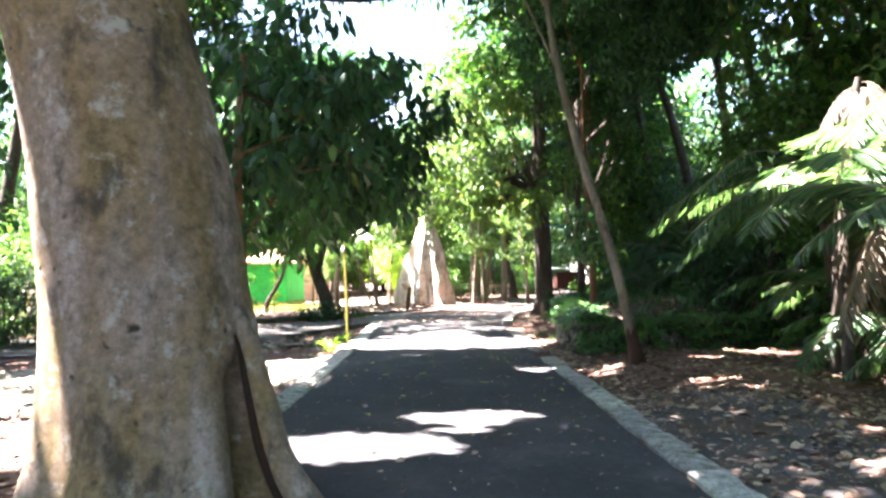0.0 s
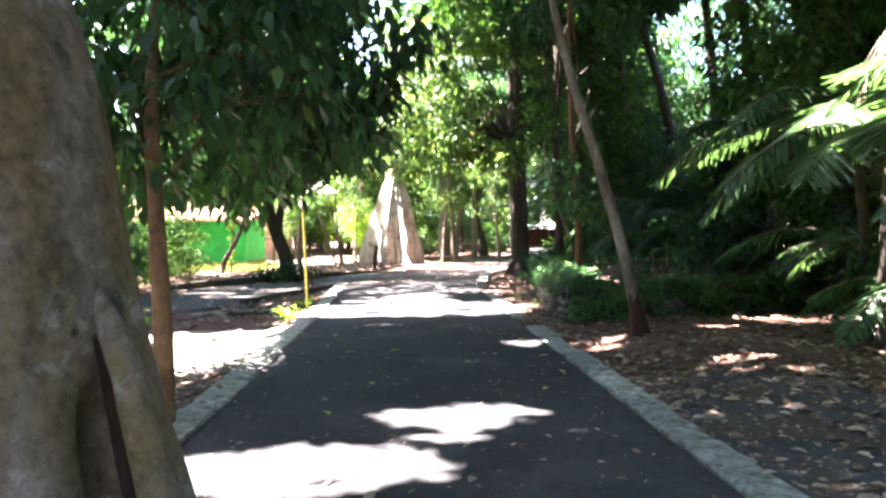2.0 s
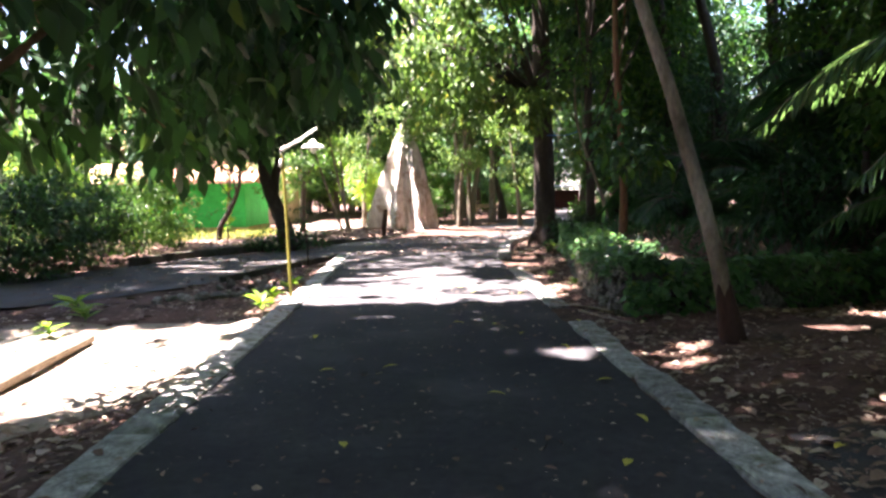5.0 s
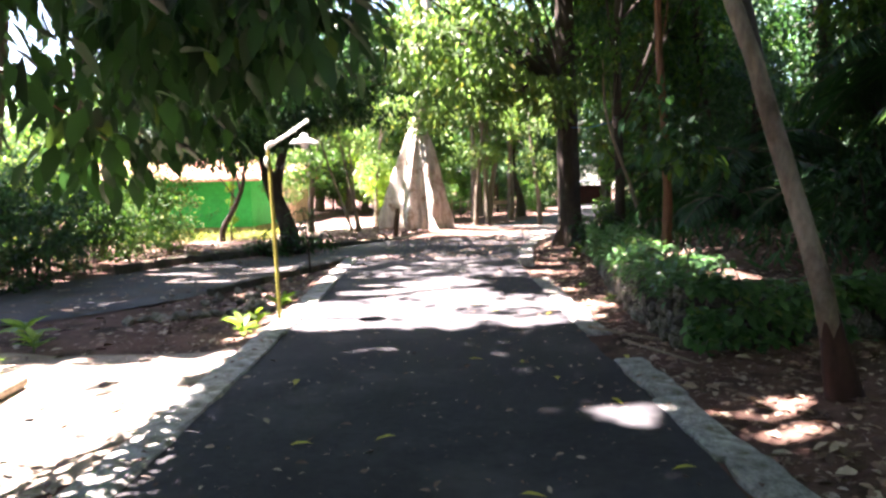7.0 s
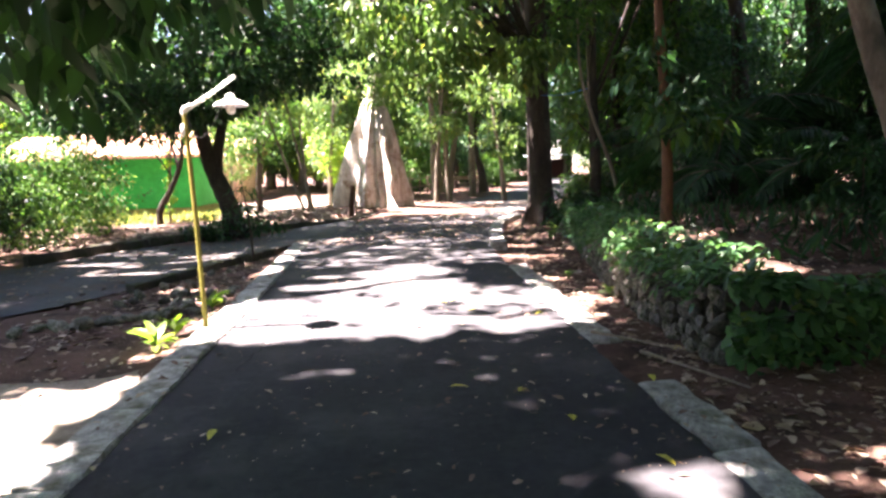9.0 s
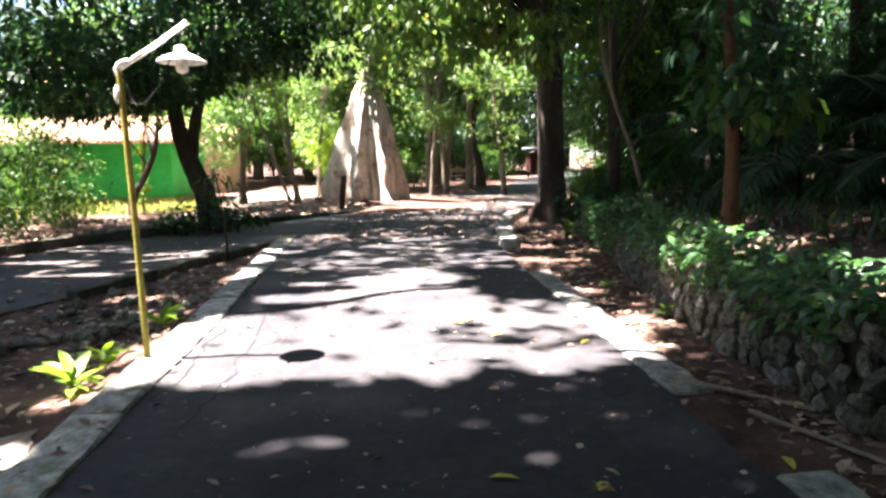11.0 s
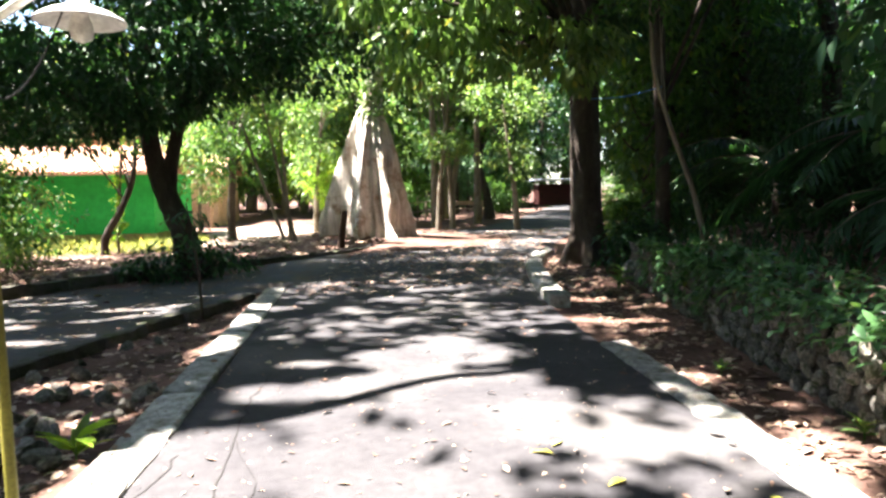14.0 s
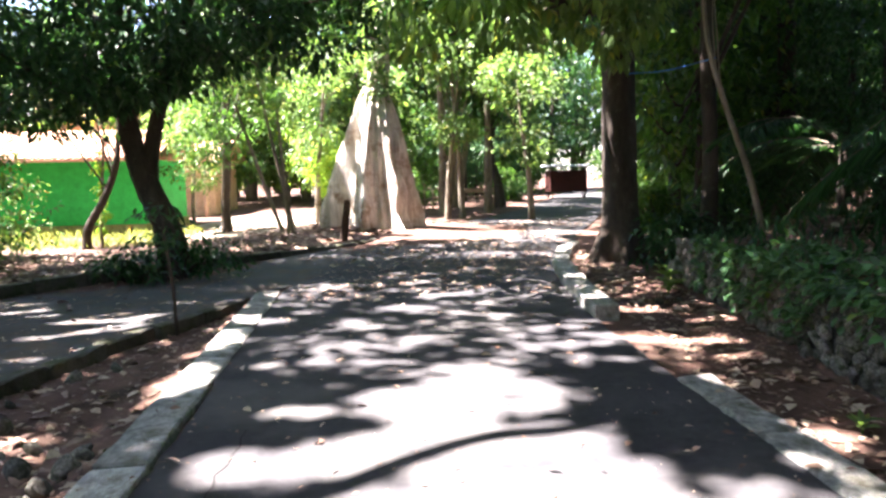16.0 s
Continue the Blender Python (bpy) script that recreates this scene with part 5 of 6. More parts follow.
for sx in (-1, 1):
    for sy in (-1, 1):
        part("canopy_post", tube_mesh("canopy_post", [(CX + sx * 1.0, CY + sy * 0.55, CZ + 1.5), (CX + sx * 1.0, CY + sy * 0.55, CZ + 1.86)], [0.025, 0.025], WOOD, 6), cart)
    wh = part("wheel", tube_mesh("wheel", [(CX + sx * 1.08, CY, CZ + 0.33), (CX + sx * 1.0, CY, CZ + 0.33)], [0.33, 0.33], TYRE, 20), cart)
    part("leg", tube_mesh("leg", [(CX + sx * 0.9, CY - 0.5, CZ - 0.08), (CX + sx * 0.9, CY - 0.5, CZ + 0.4)], [0.03, 0.03], WOOD, 6), cart)

BX, BY = 4.3, 43.5
BZ = float(land(BX, BY))
bench = thing("bench", BX, BY, BZ, "long pale weathered wooden bench", "bench")
for k in range(3):
    part("slat", from_bm("slat", box_bm(BX - 1.2, BY + k * 0.13, BZ + 0.42, BX + 1.2, BY + k * 0.13 + 0.11, BZ + 0.46, 0.005), WOOD), bench)
part("backrest", from_bm("backrest", box_bm(BX - 1.2, BY + 0.42, BZ + 0.62, BX + 1.2, BY + 0.46, BZ + 0.85, 0.005), WOOD), bench)
for sx in (-1.0, 1.0):
    part("leg", from_bm("leg", box_bm(BX + sx - 0.05, BY, BZ - 0.05, BX + sx + 0.05, BY + 0.1, BZ + 0.418, 0.005), WOOD), bench)
    part("leg", from_bm("leg", box_bm(BX + sx - 0.05, BY + 0.463, BZ - 0.05, BX + sx + 0.05, BY + 0.54, BZ + 0.85, 0.005), WOOD), bench)
rail_fence("bamboo_fence", [(1.2, 39.5), (2.4, 42.5), (4.2, 46.5)], 6, "rough bamboo fence among the far trees", 1.1, g)
for x, y, r, n in ((0.5, 47.5, (1.6, 1.2, 1.2), 70), (3.0, 49.5, (1.8, 1.4, 1.4), 80), (5.8, 51.5, (1.8, 1.4, 1.5), 80), (8.0, 54.0, (1.7, 1.4, 1.6), 80), (10.6, 56.0, (1.8, 1.5, 1.8), 80), (6.8, 46.6, (1.1, 0.9, 0.9), 45), (-1.2, 44.0, (1.4, 1.0, 1.0), 60), (1.8, 44.8, (1.0, 0.8, 0.7), 40), (13.6, 40.0, (1.3, 1.1, 1.0), 50), (16.0, 55.0, (2.0, 1.6, 1.9), 80), (7.6, 28.6, (1.0, 0.9, 0.8), 45), (8.9, 31.6, (1.1, 1.0, 0.9), 50), (10.4, 34.6, (1.2, 1.0, 1.0), 50), (9.6, 27.0, (1.2, 1.0, 1.1), 50), (12.2, 36.5, (1.3, 1.1, 1.2), 55)):
    bush("bush", x, y, r, n, LEAF_MID, "shady green bush among the far trees", g, 30, 0.4, 0.2)
rail_fence("bamboo_fence", [(9.6, 36.0), (12.5, 37.0), (16.0, 38.5)], 8, "low bamboo fence beyond the bend", 1.0, g)

cord = thing("blue_string", 4.3, 22.0, 3.3, "thin blue string tied between two trunks", "string")
part("strand", tube_mesh("strand", smooth_line([(4.3, 21.95, 3.42), (4.7, 21.2, 3.36), (4.95, 20.0, 3.36)], 12), [0.011, 0.011], STRING, 5), cord)


# ---- woods around ----
def wood_tree(kind, g):
    """One far tree standing at the origin."""
    h, cr, mat, bark = kind
    tree = thing("woodland_tree", 0, 0, 0, "leafy tree in the surrounding woods", "tree", "woodland trees")
    part("trunk", tube_mesh("trunk", smooth_line([(0, 0, -0.4), (0.1, 0.05, h * 0.3), (-0.1, 0.1, h * 0.6), (0.1, 0, h * 0.95)], 16), [0.24, 0.16, 0.12, 0.05], bark, 9, 0.06, int(g.integers(99))), tree)
    cs = np.vstack([clumps((0, 0, h * 0.66), (cr, cr, h * 0.36), 130, g, 0.35), clumps((0.3 * cr, 0, h * 0.32), (cr * 0.75, cr * 0.75, h * 0.20), 45, g, 0.3)])
    part("crown", foliage("crown", cs, 30, 0.75, 0.30, mat, g, 0.6, 0.45, False, False), tree)
    for t in cs[::22]:
        part("limb", tube_mesh("limb", smooth_line([(0, 0.05, h * 0.35 + 0.2 * t[2]), t * 0.5 + np.array([0, 0, 0.3 * t[2]]), t], 8), [0.07, 0.05, 0.015], bark, 6), tree)
    return tree


kinds = [wood_tree(k, g) for k in ((8.5, 2.6, LEAF_BRIGHT, BARK_BROWN), (10.5, 3.2, LEAF_MID, BARK_DARK), (7.0, 2.4, LEAF_YELLOW, BARK_BROWN), (12.0, 3.4, LEAF_DARK, BARK_DARK), (9.0, 2.8, LEAF_MID, BARK_BROWN))]
spots = []


def clear_of_paths(x, y):
    if -2.6 < x < 4.2 and y < 27:
        return False
    if y > 24 and np.interp(y, [24, 29, 36, 49, 72], [-2.6, -3.6, 1.0, 5.5, 15.0]) < x < np.interp(y, [24, 31, 42, 61, 80], [5.6, 8.4, 13.0, 19.5, 26.0]):
        return False
    if (x < 0 and y < 25 and x > -14.5) or (x > 0 and y < 21 and x < 10.5):
        return False
    if -15.5 < x < -3.5 and 26 < y < 44:
        return False
    return True


def plant(x, y, k, s):
    m = Matrix.LocRotScale((x, y, float(land(x, y))), Euler((0, 0, g.random() * 6.28)), (s, s, s * (0.9 + 0.25 * g.random())))
    if not spots or k >= len(kinds):
        k %= len(kinds)
    copy_thing(kinds[k], m)
    spots.append((x, y))


tries = 0
while len(spots) < 165 and tries < 6000:
    tries += 1
    x, y = -42 + 88 * g.random(), -16 + 96 * g.random()
    near_d = 2.6 if 24 < y < 60 else 3.2
    if clear_of_paths(x, y) and all((x - a) ** 2 + (y - b) ** 2 > near_d ** 2 for a, b in spots) and not (4 < x < 8.5 and y < 20):
        # Sunny stretch gets lighter-leaved trees, the rest darker, so leaf colour carries the light.
        sunny = y > 30 and x < 3
        plant(x, y, int(g.choice([0, 4, 1, 4])) if sunny else int(g.choice([1, 3, 4, 3])), 0.8 + 0.45 * g.random())
for x, y, k, s in ((-3.2, 46, 2, 0.9), (0.5, 50, 0, 0.9), (3.0, 54, 2, 0.8), (7.5, 58, 0, 1.6), (2.5, 62, 4, 1.9), (-4, 60, 0, 1.8), (-9, 55, 4, 1.7), (10, 68, 1, 2.0), (-15, 58, 1, 1.8), (17, 70, 4, 2.0), (-2.2, 40, 0, 0.8), (8.8, 30.0, 3, 0.9), (7.6, 26.0, 1, 0.8), (12.5, 30, 4, 0.9), (10.6, 27.5, 3, 0.9), (13.5, 34.5, 1, 0.9), (15.5, 41, 3, 1.0), (17.5, 47, 1, 1.0), (9.3, 6.6, 0, 0.75), (8.9, 11.0, 4, 0.7), (11.0, 3.0, 0, 0.9), (12.5, 8.0, 1, 1.0), (10.6, 15.6, 1, 0.8), (13.4, 13.0, 3, 1.0), (12.8, 18.5, 4, 0.9), (9.6, 0.2, 4, 0.8), (13.5, -1.5, 1, 1.0), (12.5, 60, 3, 1.1), (16, 64, 1, 1.2)):
    plant(x, y, k, s)
for x, y in ((10.8, 10.5), (11.8, 13.8), (10.2, 17.6), (12.0, 17.4), (11.4, 21.0), (9.8, 22.6), (13.2, 15.5), (13.5, 20.0), (12.8, 11.0), (11.0, 7.4), (13.0, 8.8), (10.6, 24.8), (14.5, 18.0), (14.5, 13.0)):
    plant(x, y, int(g.choice([1, 3])), 0.38 + 0.12 * g.random())
# Unseen trees behind and left of the path, added only to block low skylight.
sky_screen, tries = [], 0
while len(sky_screen) < 60 and tries < 4000:
    tries += 1
    x, y = -30 + 56 * g.random(), -20 + 34 * g.random()
    behind = y < -11 and not (-3.0 < x < 4.6 and y > -16)
    beside = x < -10.0 and y < 13
    if (behind or beside) and all((x - a) ** 2 + (y - b) ** 2 > 7.5 for a, b in sky_screen):
        sky_screen.append((x, y))
        plant(x, y, int(g.choice([1, 3, 4])), 0.75 + 0.35 * g.random())
low_spots, tries = [], 0
while len(low_spots) < 80 and tries < 4000:
    tries += 1
    x, y = -22 + 46 * g.random(), 27 + 45 * g.random()
    if clear_of_paths(x, y) and all((x - a) ** 2 + (y - b) ** 2 > 2.2 for a, b in low_spots) and not (-17.5 < x < -5 and y < 47):
        low_spots.append((x, y))
        # Same split for low trees: lighter leaves on the sunny side, darker ones for shade.
        plant(x, y, int(g.choice([0, 4, 2, 1])) if x < 3 else int(g.choice([1, 3, 4])), 0.30 + 0.18 * g.random())
for k, ob in enumerate(kinds):
    ob.matrix_basis = pose(-30 + 12 * k, -20 - k, float(land(-30 + 12 * k, -20 - k)))

# tall, mostly unseen trees, added so crowns close over the path and shade it
over = [(-6.2, 1.5, -4.4, 1.8, 10.0), (5.5, -2.5, 4.0, -2.2, 10.0), (8.6, 1.0, 5.8, 1.5, 10.0), (10.4, 8.5, 6.6, 7.2, 10.0), (11.2, 14.8, 6.2, 13.6, 10.5), (11.8, 19.4, 7.0, 18.6, 10.5), (9.6, 25.6, 6.4, 24.8, 10.5), (-7.8, 4.6, -4.9, 5.0, 10.2),
        (-4.6, -4.0, -3.0, -3.6, 10.0), (1.2, -9.5, 1.0, -8.0, 10.0), (-13.4, 9.0, -7.2, 11.0, 12.5), (-13.2, 17.4, -5.0, 15.4, 13.2), (-13.6, 24.0, -4.8, 20.0, 13.4), (10.2, 4.4, 2.2, 6.2, 10.6), (12.4, 11.4, 1.6, 9.8, 11.5), (13.0, 16.8, 1.2, 17.0, 12.6), (-12.8, 27.5, -9.0, 23.0, 10.5), (12.2, 31.0, 8.0, 29.5, 10.0), (15.5, 37.0, 11.0, 35.0, 10.5), (10.4, 23.2, 4.6, 27.0, 11.5), (-9.2, 7.0, -3.4, 8.4, 11.2), (-15.0, 12.5, -10.6, 14.0, 11.5), (-14.5, 30.0, -4.6, 27.6, 10.6), (-15.5, 19.5, -9.6, 18.0, 12.0), (15.4, 10.0, 10.6, 9.4, 12.5), (15.8, 16.0, 11.2, 15.4, 12.5), (14.6, 4.0, 10.0, 3.4, 12.0), (4.3, 38.6, 3.6, 37.4, 9.2), (2.3, 38.2, 0.0, 39.0, 10.0), (14.5, 45.5, 9.0, 43.5, 10.2), (-11.5, -2.0, -6.5, -1.5, 10.5), (11.6, 12.8, 8.2, 12.2, 13.0), (11.0, 20.8, 8.0, 21.6, 12.5)]
for x, y, cx, cy, cz in over:
    z = float(land(x, y))
    t = thing("canopy_tree", x, y, z, "tall dark-trunked tree with a high spreading crown", "tree", "tall trees over the path")
    top = (x * 0.8 + cx * 0.2, y * 0.8 + cy * 0.2, cz - 1.2)
    part("trunk", tube_mesh("trunk", smooth_line([(x, y, z - 0.2), (x, y, 3), (x * 0.95 + cx * 0.05, y, 6), top], 22), [0.30, 0.21, 0.18, 0.13] if y < 34 else [0.20, 0.14, 0.11, 0.08], BARK_DARK if y < 34 else BARK_BROWN, 10, 0.06, int(g.integers(99))), t)
    cs = clumps((cx, cy, cz), (4.6, 4.2, 1.6), 150, g, 0.12)
    part("crown", foliage("crown", cs, 62, 0.85, 0.40, LEAF_DARK, g), t)
    limbs(t, top, cs[::18] if not (x < -5 and y < 11) else cs[::75], 0.09, BARK_DARK, g, high=True)
    if cy == 15.4:
        part("limb", tube_mesh("limb", smooth_line([(-9.5, 15.0, 11.0), (-6.6, 13.5, 9.5), (-4.37, 13.45, 9.0), (-3.57, 13.75, 8.95), (-3.17, 14.07, 9.0), (-2.67, 14.36, 9.0), (-2.13, 14.43, 9.0), (-1.67, 14.60, 9.05), (-0.9, 14.8, 9.2)], 36), [0.14, 0.11, 0.085, 0.075, 0.05], BARK_DARK, 8, 0.05, 8), t)


# ---- grass before the hut ----
def grass(label, n, x0, x1, y0, y1, size, mat, g):
    p = np.stack([x0 + (x1 - x0) * g.random(n), y0 + (y1 - y0) * g.random(n)], 1)
    p = p[field(p[:, 0], p[:, 1], 0.7, 77) + 0.2 * g.random(n) > 0.45]
    m = len(p)
    pos = np.hstack([p, land(p[:, 0], p[:, 1])[:, None]])
    way = np.array([0, 0, 1.0]) + g.standard_normal((m, 3)) * 0.45
    L = size * (0.5 + g.random(m))
    tagged(new("grass", mesh_from("grass", *leaves(pos, way, unit(m, g), L, L * 0.16), mat)), label, "grass", kind="stuff")


grass("sunlit yellow-green weeds before the hut", 4200, -14.0, -6.0, 27.5, 32.2, 0.24, LEAF_STRAW, g)
grass("low green weeds on the terrace", 2500, 4.2, 9.0, 10.2, 20.0, 0.22, LEAF_DARK, g)

# ---- leaf litter ----
def litter(name, label, n, where, size, mat, g, lift=0.0, flat=0.25):
    pts = []
    while sum(len(p) for p in pts) < n:
        pts.append(where(n, g))
    p = np.vstack(pts)[:n]
    z = lift(p[:, 0], p[:, 1])
    a = g.random(n) * 6.28
    way = np.stack([np.cos(a), np.sin(a), g.standard_normal(n) * flat * 0.6 + 0.1], 1)
    up = np.array([0, 0, 1.0]) + g.standard_normal((n, 3)) * flat
    L = size * (0.25 + 1.3 * g.random(n) ** 2)
    pos = np.hstack([p, (z + 0.012)[:, None]])
    return tagged(new(name, mesh_from(name, *leaves(pos, way, up, L, L * (0.35 + 0.3 * g.random(n)), True), mat)), label, "leaf litter", kind="stuff")


def box_where(x0, x1, y0, y1, test=None, cell=1.1, thr=0.3):
    def pick(n, g):
        p = np.stack([x0 + (x1 - x0) * g.random(n), y0 + (y1 - y0) * g.random(n)], 1)
        ok = field(p[:, 0], p[:, 1], cell, 71) + 0.25 * g.random(n) > thr
        if test:
            ok &= test(p[:, 0], p[:, 1])
        return p[ok]
    return pick


litter("leaf_litter", "dry brown leaves thick on the soil", 15000, box_where(2.52, 9.0, -2.5, 9.2, lambda x, y: (((x - 3.0) / 0.55) ** 2 + ((y - 3.0) / 1.0) ** 2 > 0.35 + 0.6 * field(x, y, 0.25, 33)) | (field(x * 3, y * 3, 0.21, 34) > 0.72)), 0.105, DEAD_LEAF, g, land)
litter("leaf_litter", "dry brown leaves thick on the terrace", 11000, box_where(3.3, 10, 9.6, 21, lambda x, y: x > np.interp(y, WALL_LINE[:, 1], WALL_LINE[:, 0]) + 0.3), 0.11, DEAD_LEAF, g, land)
litter("leaf_litter", "brown leaves and twigs beside the stone wall", 2200, box_where(2.3, 4.1, 9, 24, lambda x, y: (x < np.interp(y, WALL_LINE[:, 1], WALL_LINE[:, 0]) - 0.05) & (x > np.interp(y, [0, 15, 20, 24], [2.5, 2.5, 2.9, 3.9]))), 0.11, DEAD_LEAF, g, land)
litter("leaf_litter", "small dry leaves scattered on the damp soil by the kerb", 2600, box_where(2.52, 5.2, -1.5, 5.6, None, 0.8, 0.4), 0.075, DEAD_LEAF, g, lambda x, y: land(x, y) + 0.004)
litter("leaf_litter", "dry brown leaves on the shaded soil by the great tree", 3200, box_where(-6.0, -1.78, 1.6, 6.6, lambda x, y: y < np.interp(x, [-6, -3.6, -1.7], [5.0, 5.4, 6.9])), 0.10, DEAD_LEAF, g, land)
litter("leaf_litter", "brown leaves on the mound round the buttress roots", 11000, box_where(-6.5, 1.5, 24.2, 33, lambda x, y: x < np.interp(y, [24, 26, 29, 32.2], [-3.3, -1.2, 0.4, 1.7])), 0.15, DEAD_LEAF, g, land)
litter("leaf_litter", "brown leaves on the soil beyond the kerb", 3500, box_where(-8.0, -1.85, 0, 15, lambda x, y: y < np.interp(x, [-9, -6.2, -4.6, -3.7, -1.8], [10.6, 11.4, 13.0, 15.0, 15.0]), 0.9, 0.5), 0.11, DEAD_LEAF, g, land)
litter("leaf_litter", "brown leaves and twigs in the hollow between the tracks", 1300, box_where(-3.6, -1.9, 11.5, 19.2, lambda x, y: x > np.interp(y, [11, 13.2, 15, 16.2, 17.2, 18, 19.2], [-3.8, -3.6, -3.5, -3.1, -2.85, -2.5, -2.05]), 0.8, 0.3), 0.10, DEAD_LEAF, g, land)
litter("leaf_litter", "brown leaves along the edge of the side track", 3000, box_where(-9.0, -4.4, 21, 27, lambda x, y: x < np.interp(y, [20.5, 22.7, 24, 27], [-6.2, -4.3, -3.3, -2.5])), 0.14, DEAD_LEAF, g, land)
litter("leaf_litter", "scattered dry leaves on the asphalt", 1250, box_where(-1.35, 2.1, -3, 24, None, 0.9, 0.28), 0.066, DEAD_LEAF, g, lambda x, y: road_z(x, y) - 0.004)
litter("leaf_litter", "brown leaves blown over the far bend of the path", 4600, box_where(-1.5, 7.5, 19, 34, lambda x, y: (x > np.interp(y, [19, 22.5, 26, 29, 32.2], [-1.6, -1.3, -0.5, 0.7, 1.9])) & (x < np.interp(y, [17.5, 20, 22, 24.2, 27.5, 31], [2.3, 2.5, 2.9, 3.7, 5.0, 6.4])), 1.2, 0.42), 0.11, DEAD_LEAF, g, lambda x, y: road_z(x, y) - 0.004)
litter("leaf_litter", "small crumbs of dry leaf on the asphalt", 1700, box_where(-1.35, 2.1, -1.5, 15, None, 0.7, 0.25), 0.034, DEAD_LEAF, g, lambda x, y: road_z(x, y) - 0.007)
litter("leaf_litter", "scattered dry leaves on the side track", 900, box_where(-7, -2.5, 13, 23.5, lambda x, y: (x < np.interp(y, [13, 15, 16.2, 18, 19.2], [-4.8, -3.8, -3.4, -2.8, -2.3])), 0.9, 0.35), 0.10, DEAD_LEAF, g, lambda x, y: side_z(x, y) + 0.004)
litter("leaf_litter", "dry leaves and twigs caught along the kerbs", 520, box_where(-1.9, 2.75, -3, 16, lambda x, y: (x < -1.36) | (x > 2.1), 0.7, 0.4), 0.075, DEAD_LEAF, g, lambda x, y: 0.022 + 0 * x)
for x, y in ((0.16, 7.13), (-0.55, 7.0), (-0.83, 8.6), (1.82, 7.85), (1.0, 12.3), (2.0, 11.6), (1.3, 11.9), (1.02, 12.42), (-0.1, 5.1), (1.55, 4.7), (0.9, 6.2), (1.25, 9.0), (1.5, 8.4), (2.9, 4.9), (2.8, 9.9), (2.35, 9.3), (0.75, 9.2), (-0.4, 4.0), (1.9, 5.6), (2.0, 6.5)):
    n1 = np.array([[x, y, 0.012 if x < 2.15 else float(land(x, y)) + 0.02]])
    a = g.random() * 6.28
    me = mesh_from("fallen_leaf", *leaves(n1, np.array([[math.cos(a), math.sin(a), 0.08]]), np.array([[0.1, 0.1, 1.0]]), np.array([0.13 + 0.04 * g.random()]), np.array([0.065]), True), FALLEN_YELLOW)
    ob = tagged(new("fallen_leaf", me), "single yellow leaf fallen on the path", "leaf", "yellow leaves on the path")


# ---- kerbs and stone wall, piece by piece ----
def kerb_piece(length, width, height, seed, mat=CONCRETE, ragged=0.009):
    gg = np.random.default_rng(seed)
    bm = box_bm(-width / 2, -length / 2, -0.12, width / 2, length / 2, height, 0.018)
    long_edges = [e for e in bm.edges if abs(e.verts[0].co.y - e.verts[1].co.y) > length * 0.5]
    bmesh.ops.subdivide_edges(bm, edges=long_edges, cuts=5, use_grid_fill=True)
    for v in bm.verts:
        v.co += Vector((gg.normal() * ragged, gg.normal() * 0.006, gg.normal() * ragged * 0.4 if v.co.z > -0.05 else 0))
    return from_bm("kerb_stone", bm, mat)


kerb_left = tagged(new("kerb_left"), "worn pale concrete kerb along the path, mossy in places", "kerb", kind="structure")
kerb_right = tagged(new("kerb_right"), "broken pale concrete kerb along the path", "kerb", kind="structure")
kerb_bend = tagged(new("kerb_bend"), "raised kerb of short concrete blocks round the bend", "kerb", kind="structure")
kerb_far = tagged(new("kerb_far"), "dark low kerb along the far edge of the side track", "kerb", kind="structure")
KL = [kerb_piece(1.19, 0.33, 0.025, s) for s in range(5)]
KR = [kerb_piece(1.19, 0.30, 0.018, 50 + s, CONCRETE, 0.013) for s in range(6)]
KB = [kerb_piece(0.50, 0.30, 0.15, 20 + s) for s in range(4)]
KF = [kerb_piece(0.78, 0.16, 0.12, 30 + s, DARK_KERB) for s in range(4)]


def lay(meshes, parent, line, step, jitter=0.006, skip=(), z=0.0):
    d = smooth_line(line, 600)
    s = np.concatenate([[0], np.cumsum(np.linalg.norm(np.diff(d, axis=0), axis=1))])
    for i, u in enumerate(np.arange(step / 2, s[-1], step)):
        x, y = np.interp(u, s, d[:, 0]), np.interp(u, s, d[:, 1])
        x2, y2 = np.interp(min(u + 0.05, s[-1]), s, d[:, 0]), np.interp(min(u + 0.05, s[-1]), s, d[:, 1])
        if any(a < y < b for a, b in skip):
            continue
        ob = new("kerb_stone", meshes[i % len(meshes)])
        ob.parent = parent
        ob.matrix_basis = pose(x + rng.normal() * jitter, y, z + rng.normal() * jitter, rng.normal() * 0.3, rng.normal() * 0.6, math.degrees(math.atan2(y2 - y, x2 - x)) - 90 + rng.normal() * 0.4)


lay(KL, kerb_left, [(-1.57, -9), (-1.55, 3), (-1.57, 9), (-1.60, 12), (-1.68, 15), (-1.83, 19.6)], 1.205, skip=((0.0, 2.2),))
lay(KR, kerb_right, [(2.33, -9), (2.34, 3), (2.31, 9), (2.32, 12), (2.36, 15.0)], 1.205, skip=((9.0, 10.0),))
lay(KB, kerb_bend, [(2.40, 17.35), (2.62, 19.2), (2.95, 21.3), (3.5, 23.3), (4.2, 25.0)], 0.515, 0.01)
lay(KF, kerb_far, [(-0.4, 27.0), (-0.9, 26.15), (-1.7, 25.3), (-3.0, 23.9), (-4.1, 22.9), (-5.1, 21.8), (-6.1, 20.6), (-7.0, 18.6)], 0.80, 0.01)
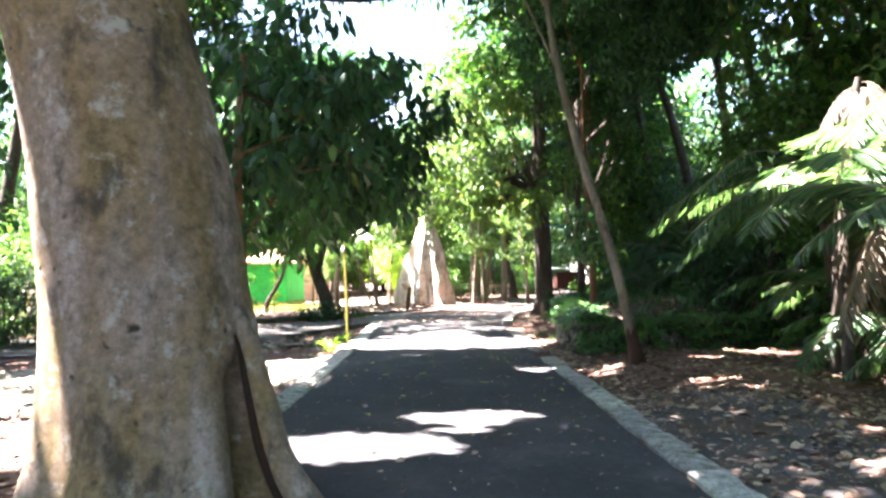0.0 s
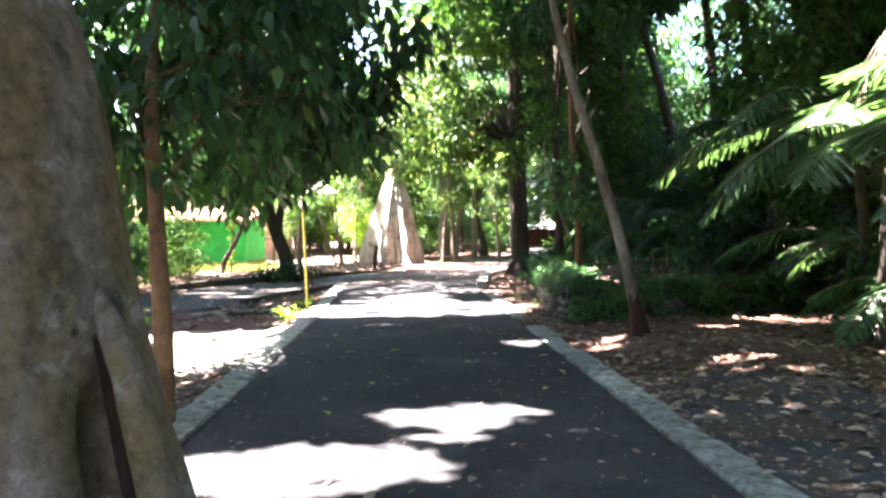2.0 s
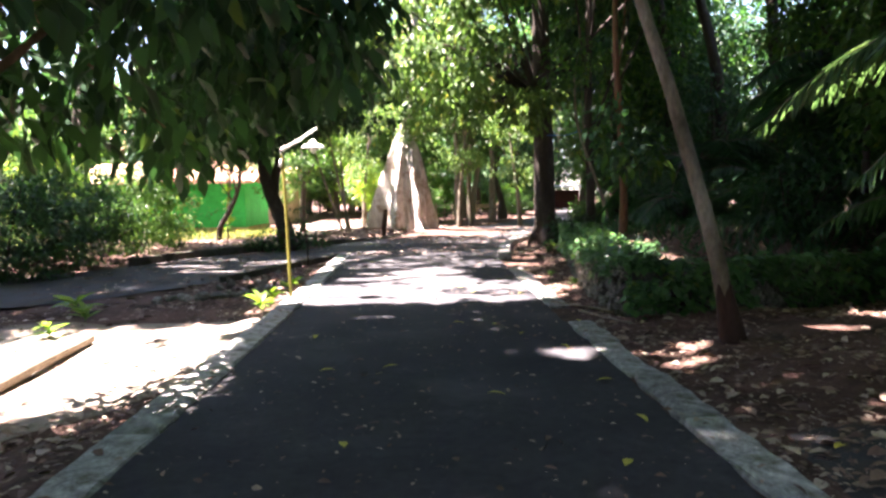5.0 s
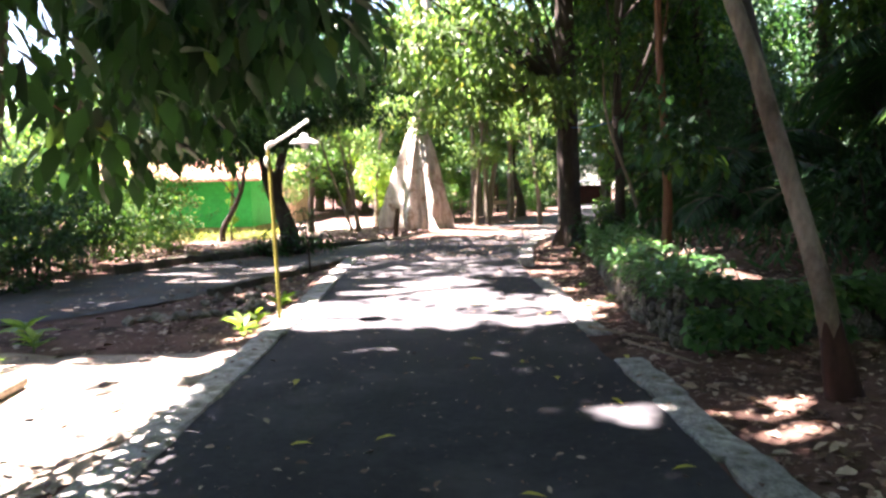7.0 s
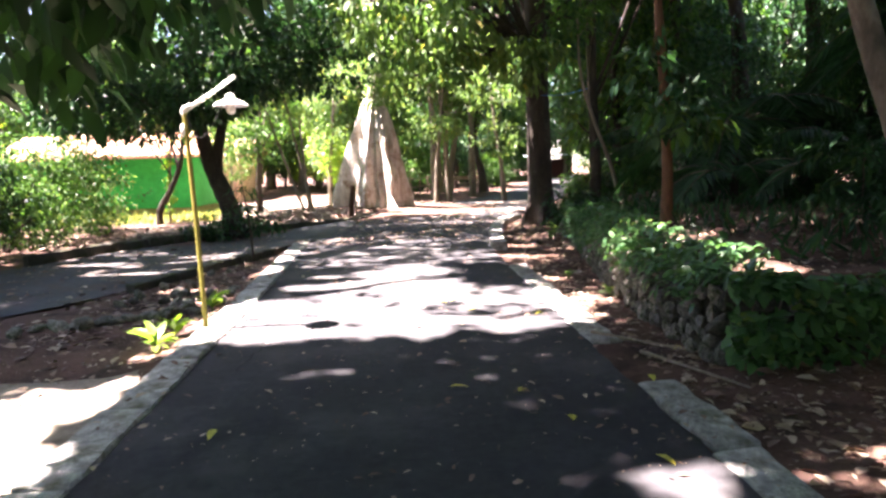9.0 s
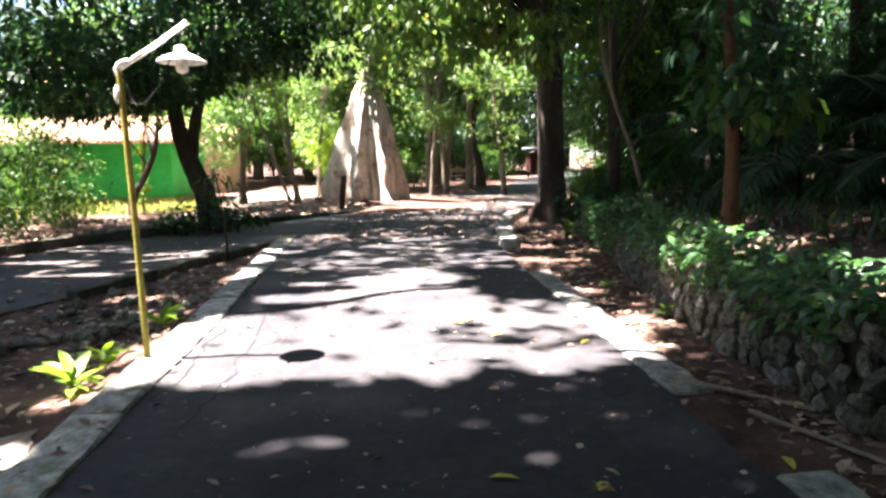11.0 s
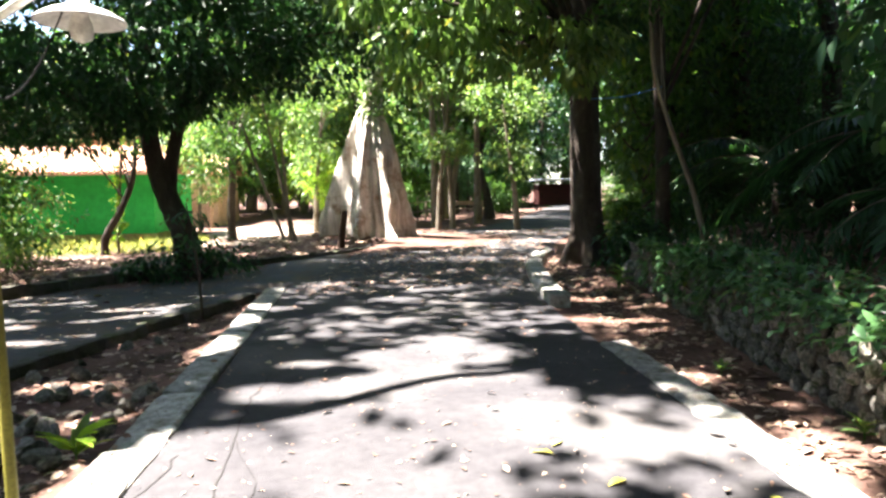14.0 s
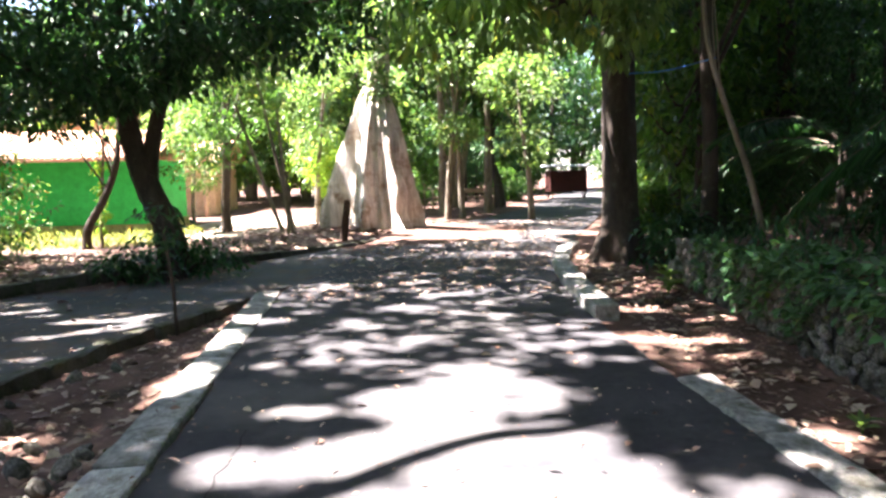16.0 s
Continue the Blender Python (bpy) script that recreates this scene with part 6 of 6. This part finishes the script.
lay(KF, kerb_far, [(-2.1, 19.2), (-2.62, 18.05), (-2.97, 17.2), (-3.22, 16.2), (-3.62, 15.0)], 0.80, 0.01, z=-0.10)

retaining_wall = thing("stone_wall", 3.0, 9.5, 0.0, "low rubble-stone retaining wall of the raised terrace", "wall", kind="structure")


def core(line, thick, z1):
    p = smooth_line(line, 60)
    t = np.gradient(p, axis=0)
    t /= np.linalg.norm(t, axis=1)[:, None]
    s = np.stack([t[:, 1], -t[:, 0]], 1)
    a, b = p + s * 0.02, p + s * thick
    rows = [np.hstack([q, np.full((60, 1), z)]) for q, z in ((a, -0.15), (a, z1), (b, z1), (b, -0.15))]
    v = np.vstack(rows)
    i = np.arange(59)
    f = np.vstack([np.stack([k * 60 + i, k * 60 + i + 1, (k + 1) * 60 + i + 1, (k + 1) * 60 + i], -1) for k in range(3)])
    return mesh_from("core", v, f, MORTAR)


part("core", core(WALL_LINE, 0.33, 0.60), retaining_wall)
part("core", core(FRONT_LINE[::-1], 0.33, 0.598), retaining_wall)
for line, step, rows, out_x in ((WALL_LINE, 0.185, 5, True), (FRONT_LINE[::-1], 0.24, 3, False)):
    d = smooth_line(line, 400)
    s = np.concatenate([[0], np.cumsum(np.linalg.norm(np.diff(d, axis=0), axis=1))])
    for r in range(rows):
        for u in np.arange(step * (0.5 if r % 2 else 0.1), s[-1], step):
            x, y = np.interp(u, s, d[:, 0]), np.interp(u, s, d[:, 1])
            w, h = step * (0.9 + 0.35 * rng.random()), 0.62 / rows * (1.0 + 0.35 * rng.random())
            ob = new("stone", STONES[int(rng.integers(9))])
            ob.parent = retaining_wall
            ob.matrix_parent_inverse = world_of(retaining_wall).inverted()
            ob.matrix_basis = Matrix.LocRotScale((x + rng.normal() * 0.015, y + rng.normal() * 0.015, 0.62 / rows * (r + 0.5) + rng.normal() * 0.015), Euler((rng.random() * 6.28 if out_x else rng.normal() * 0.12, rng.normal() * 0.12 if out_x else rng.normal() * 0.5, rng.normal() * 0.15)), (w * (0.55 if out_x else 1.12), w * (1.12 if out_x else 0.55), h * 1.18))
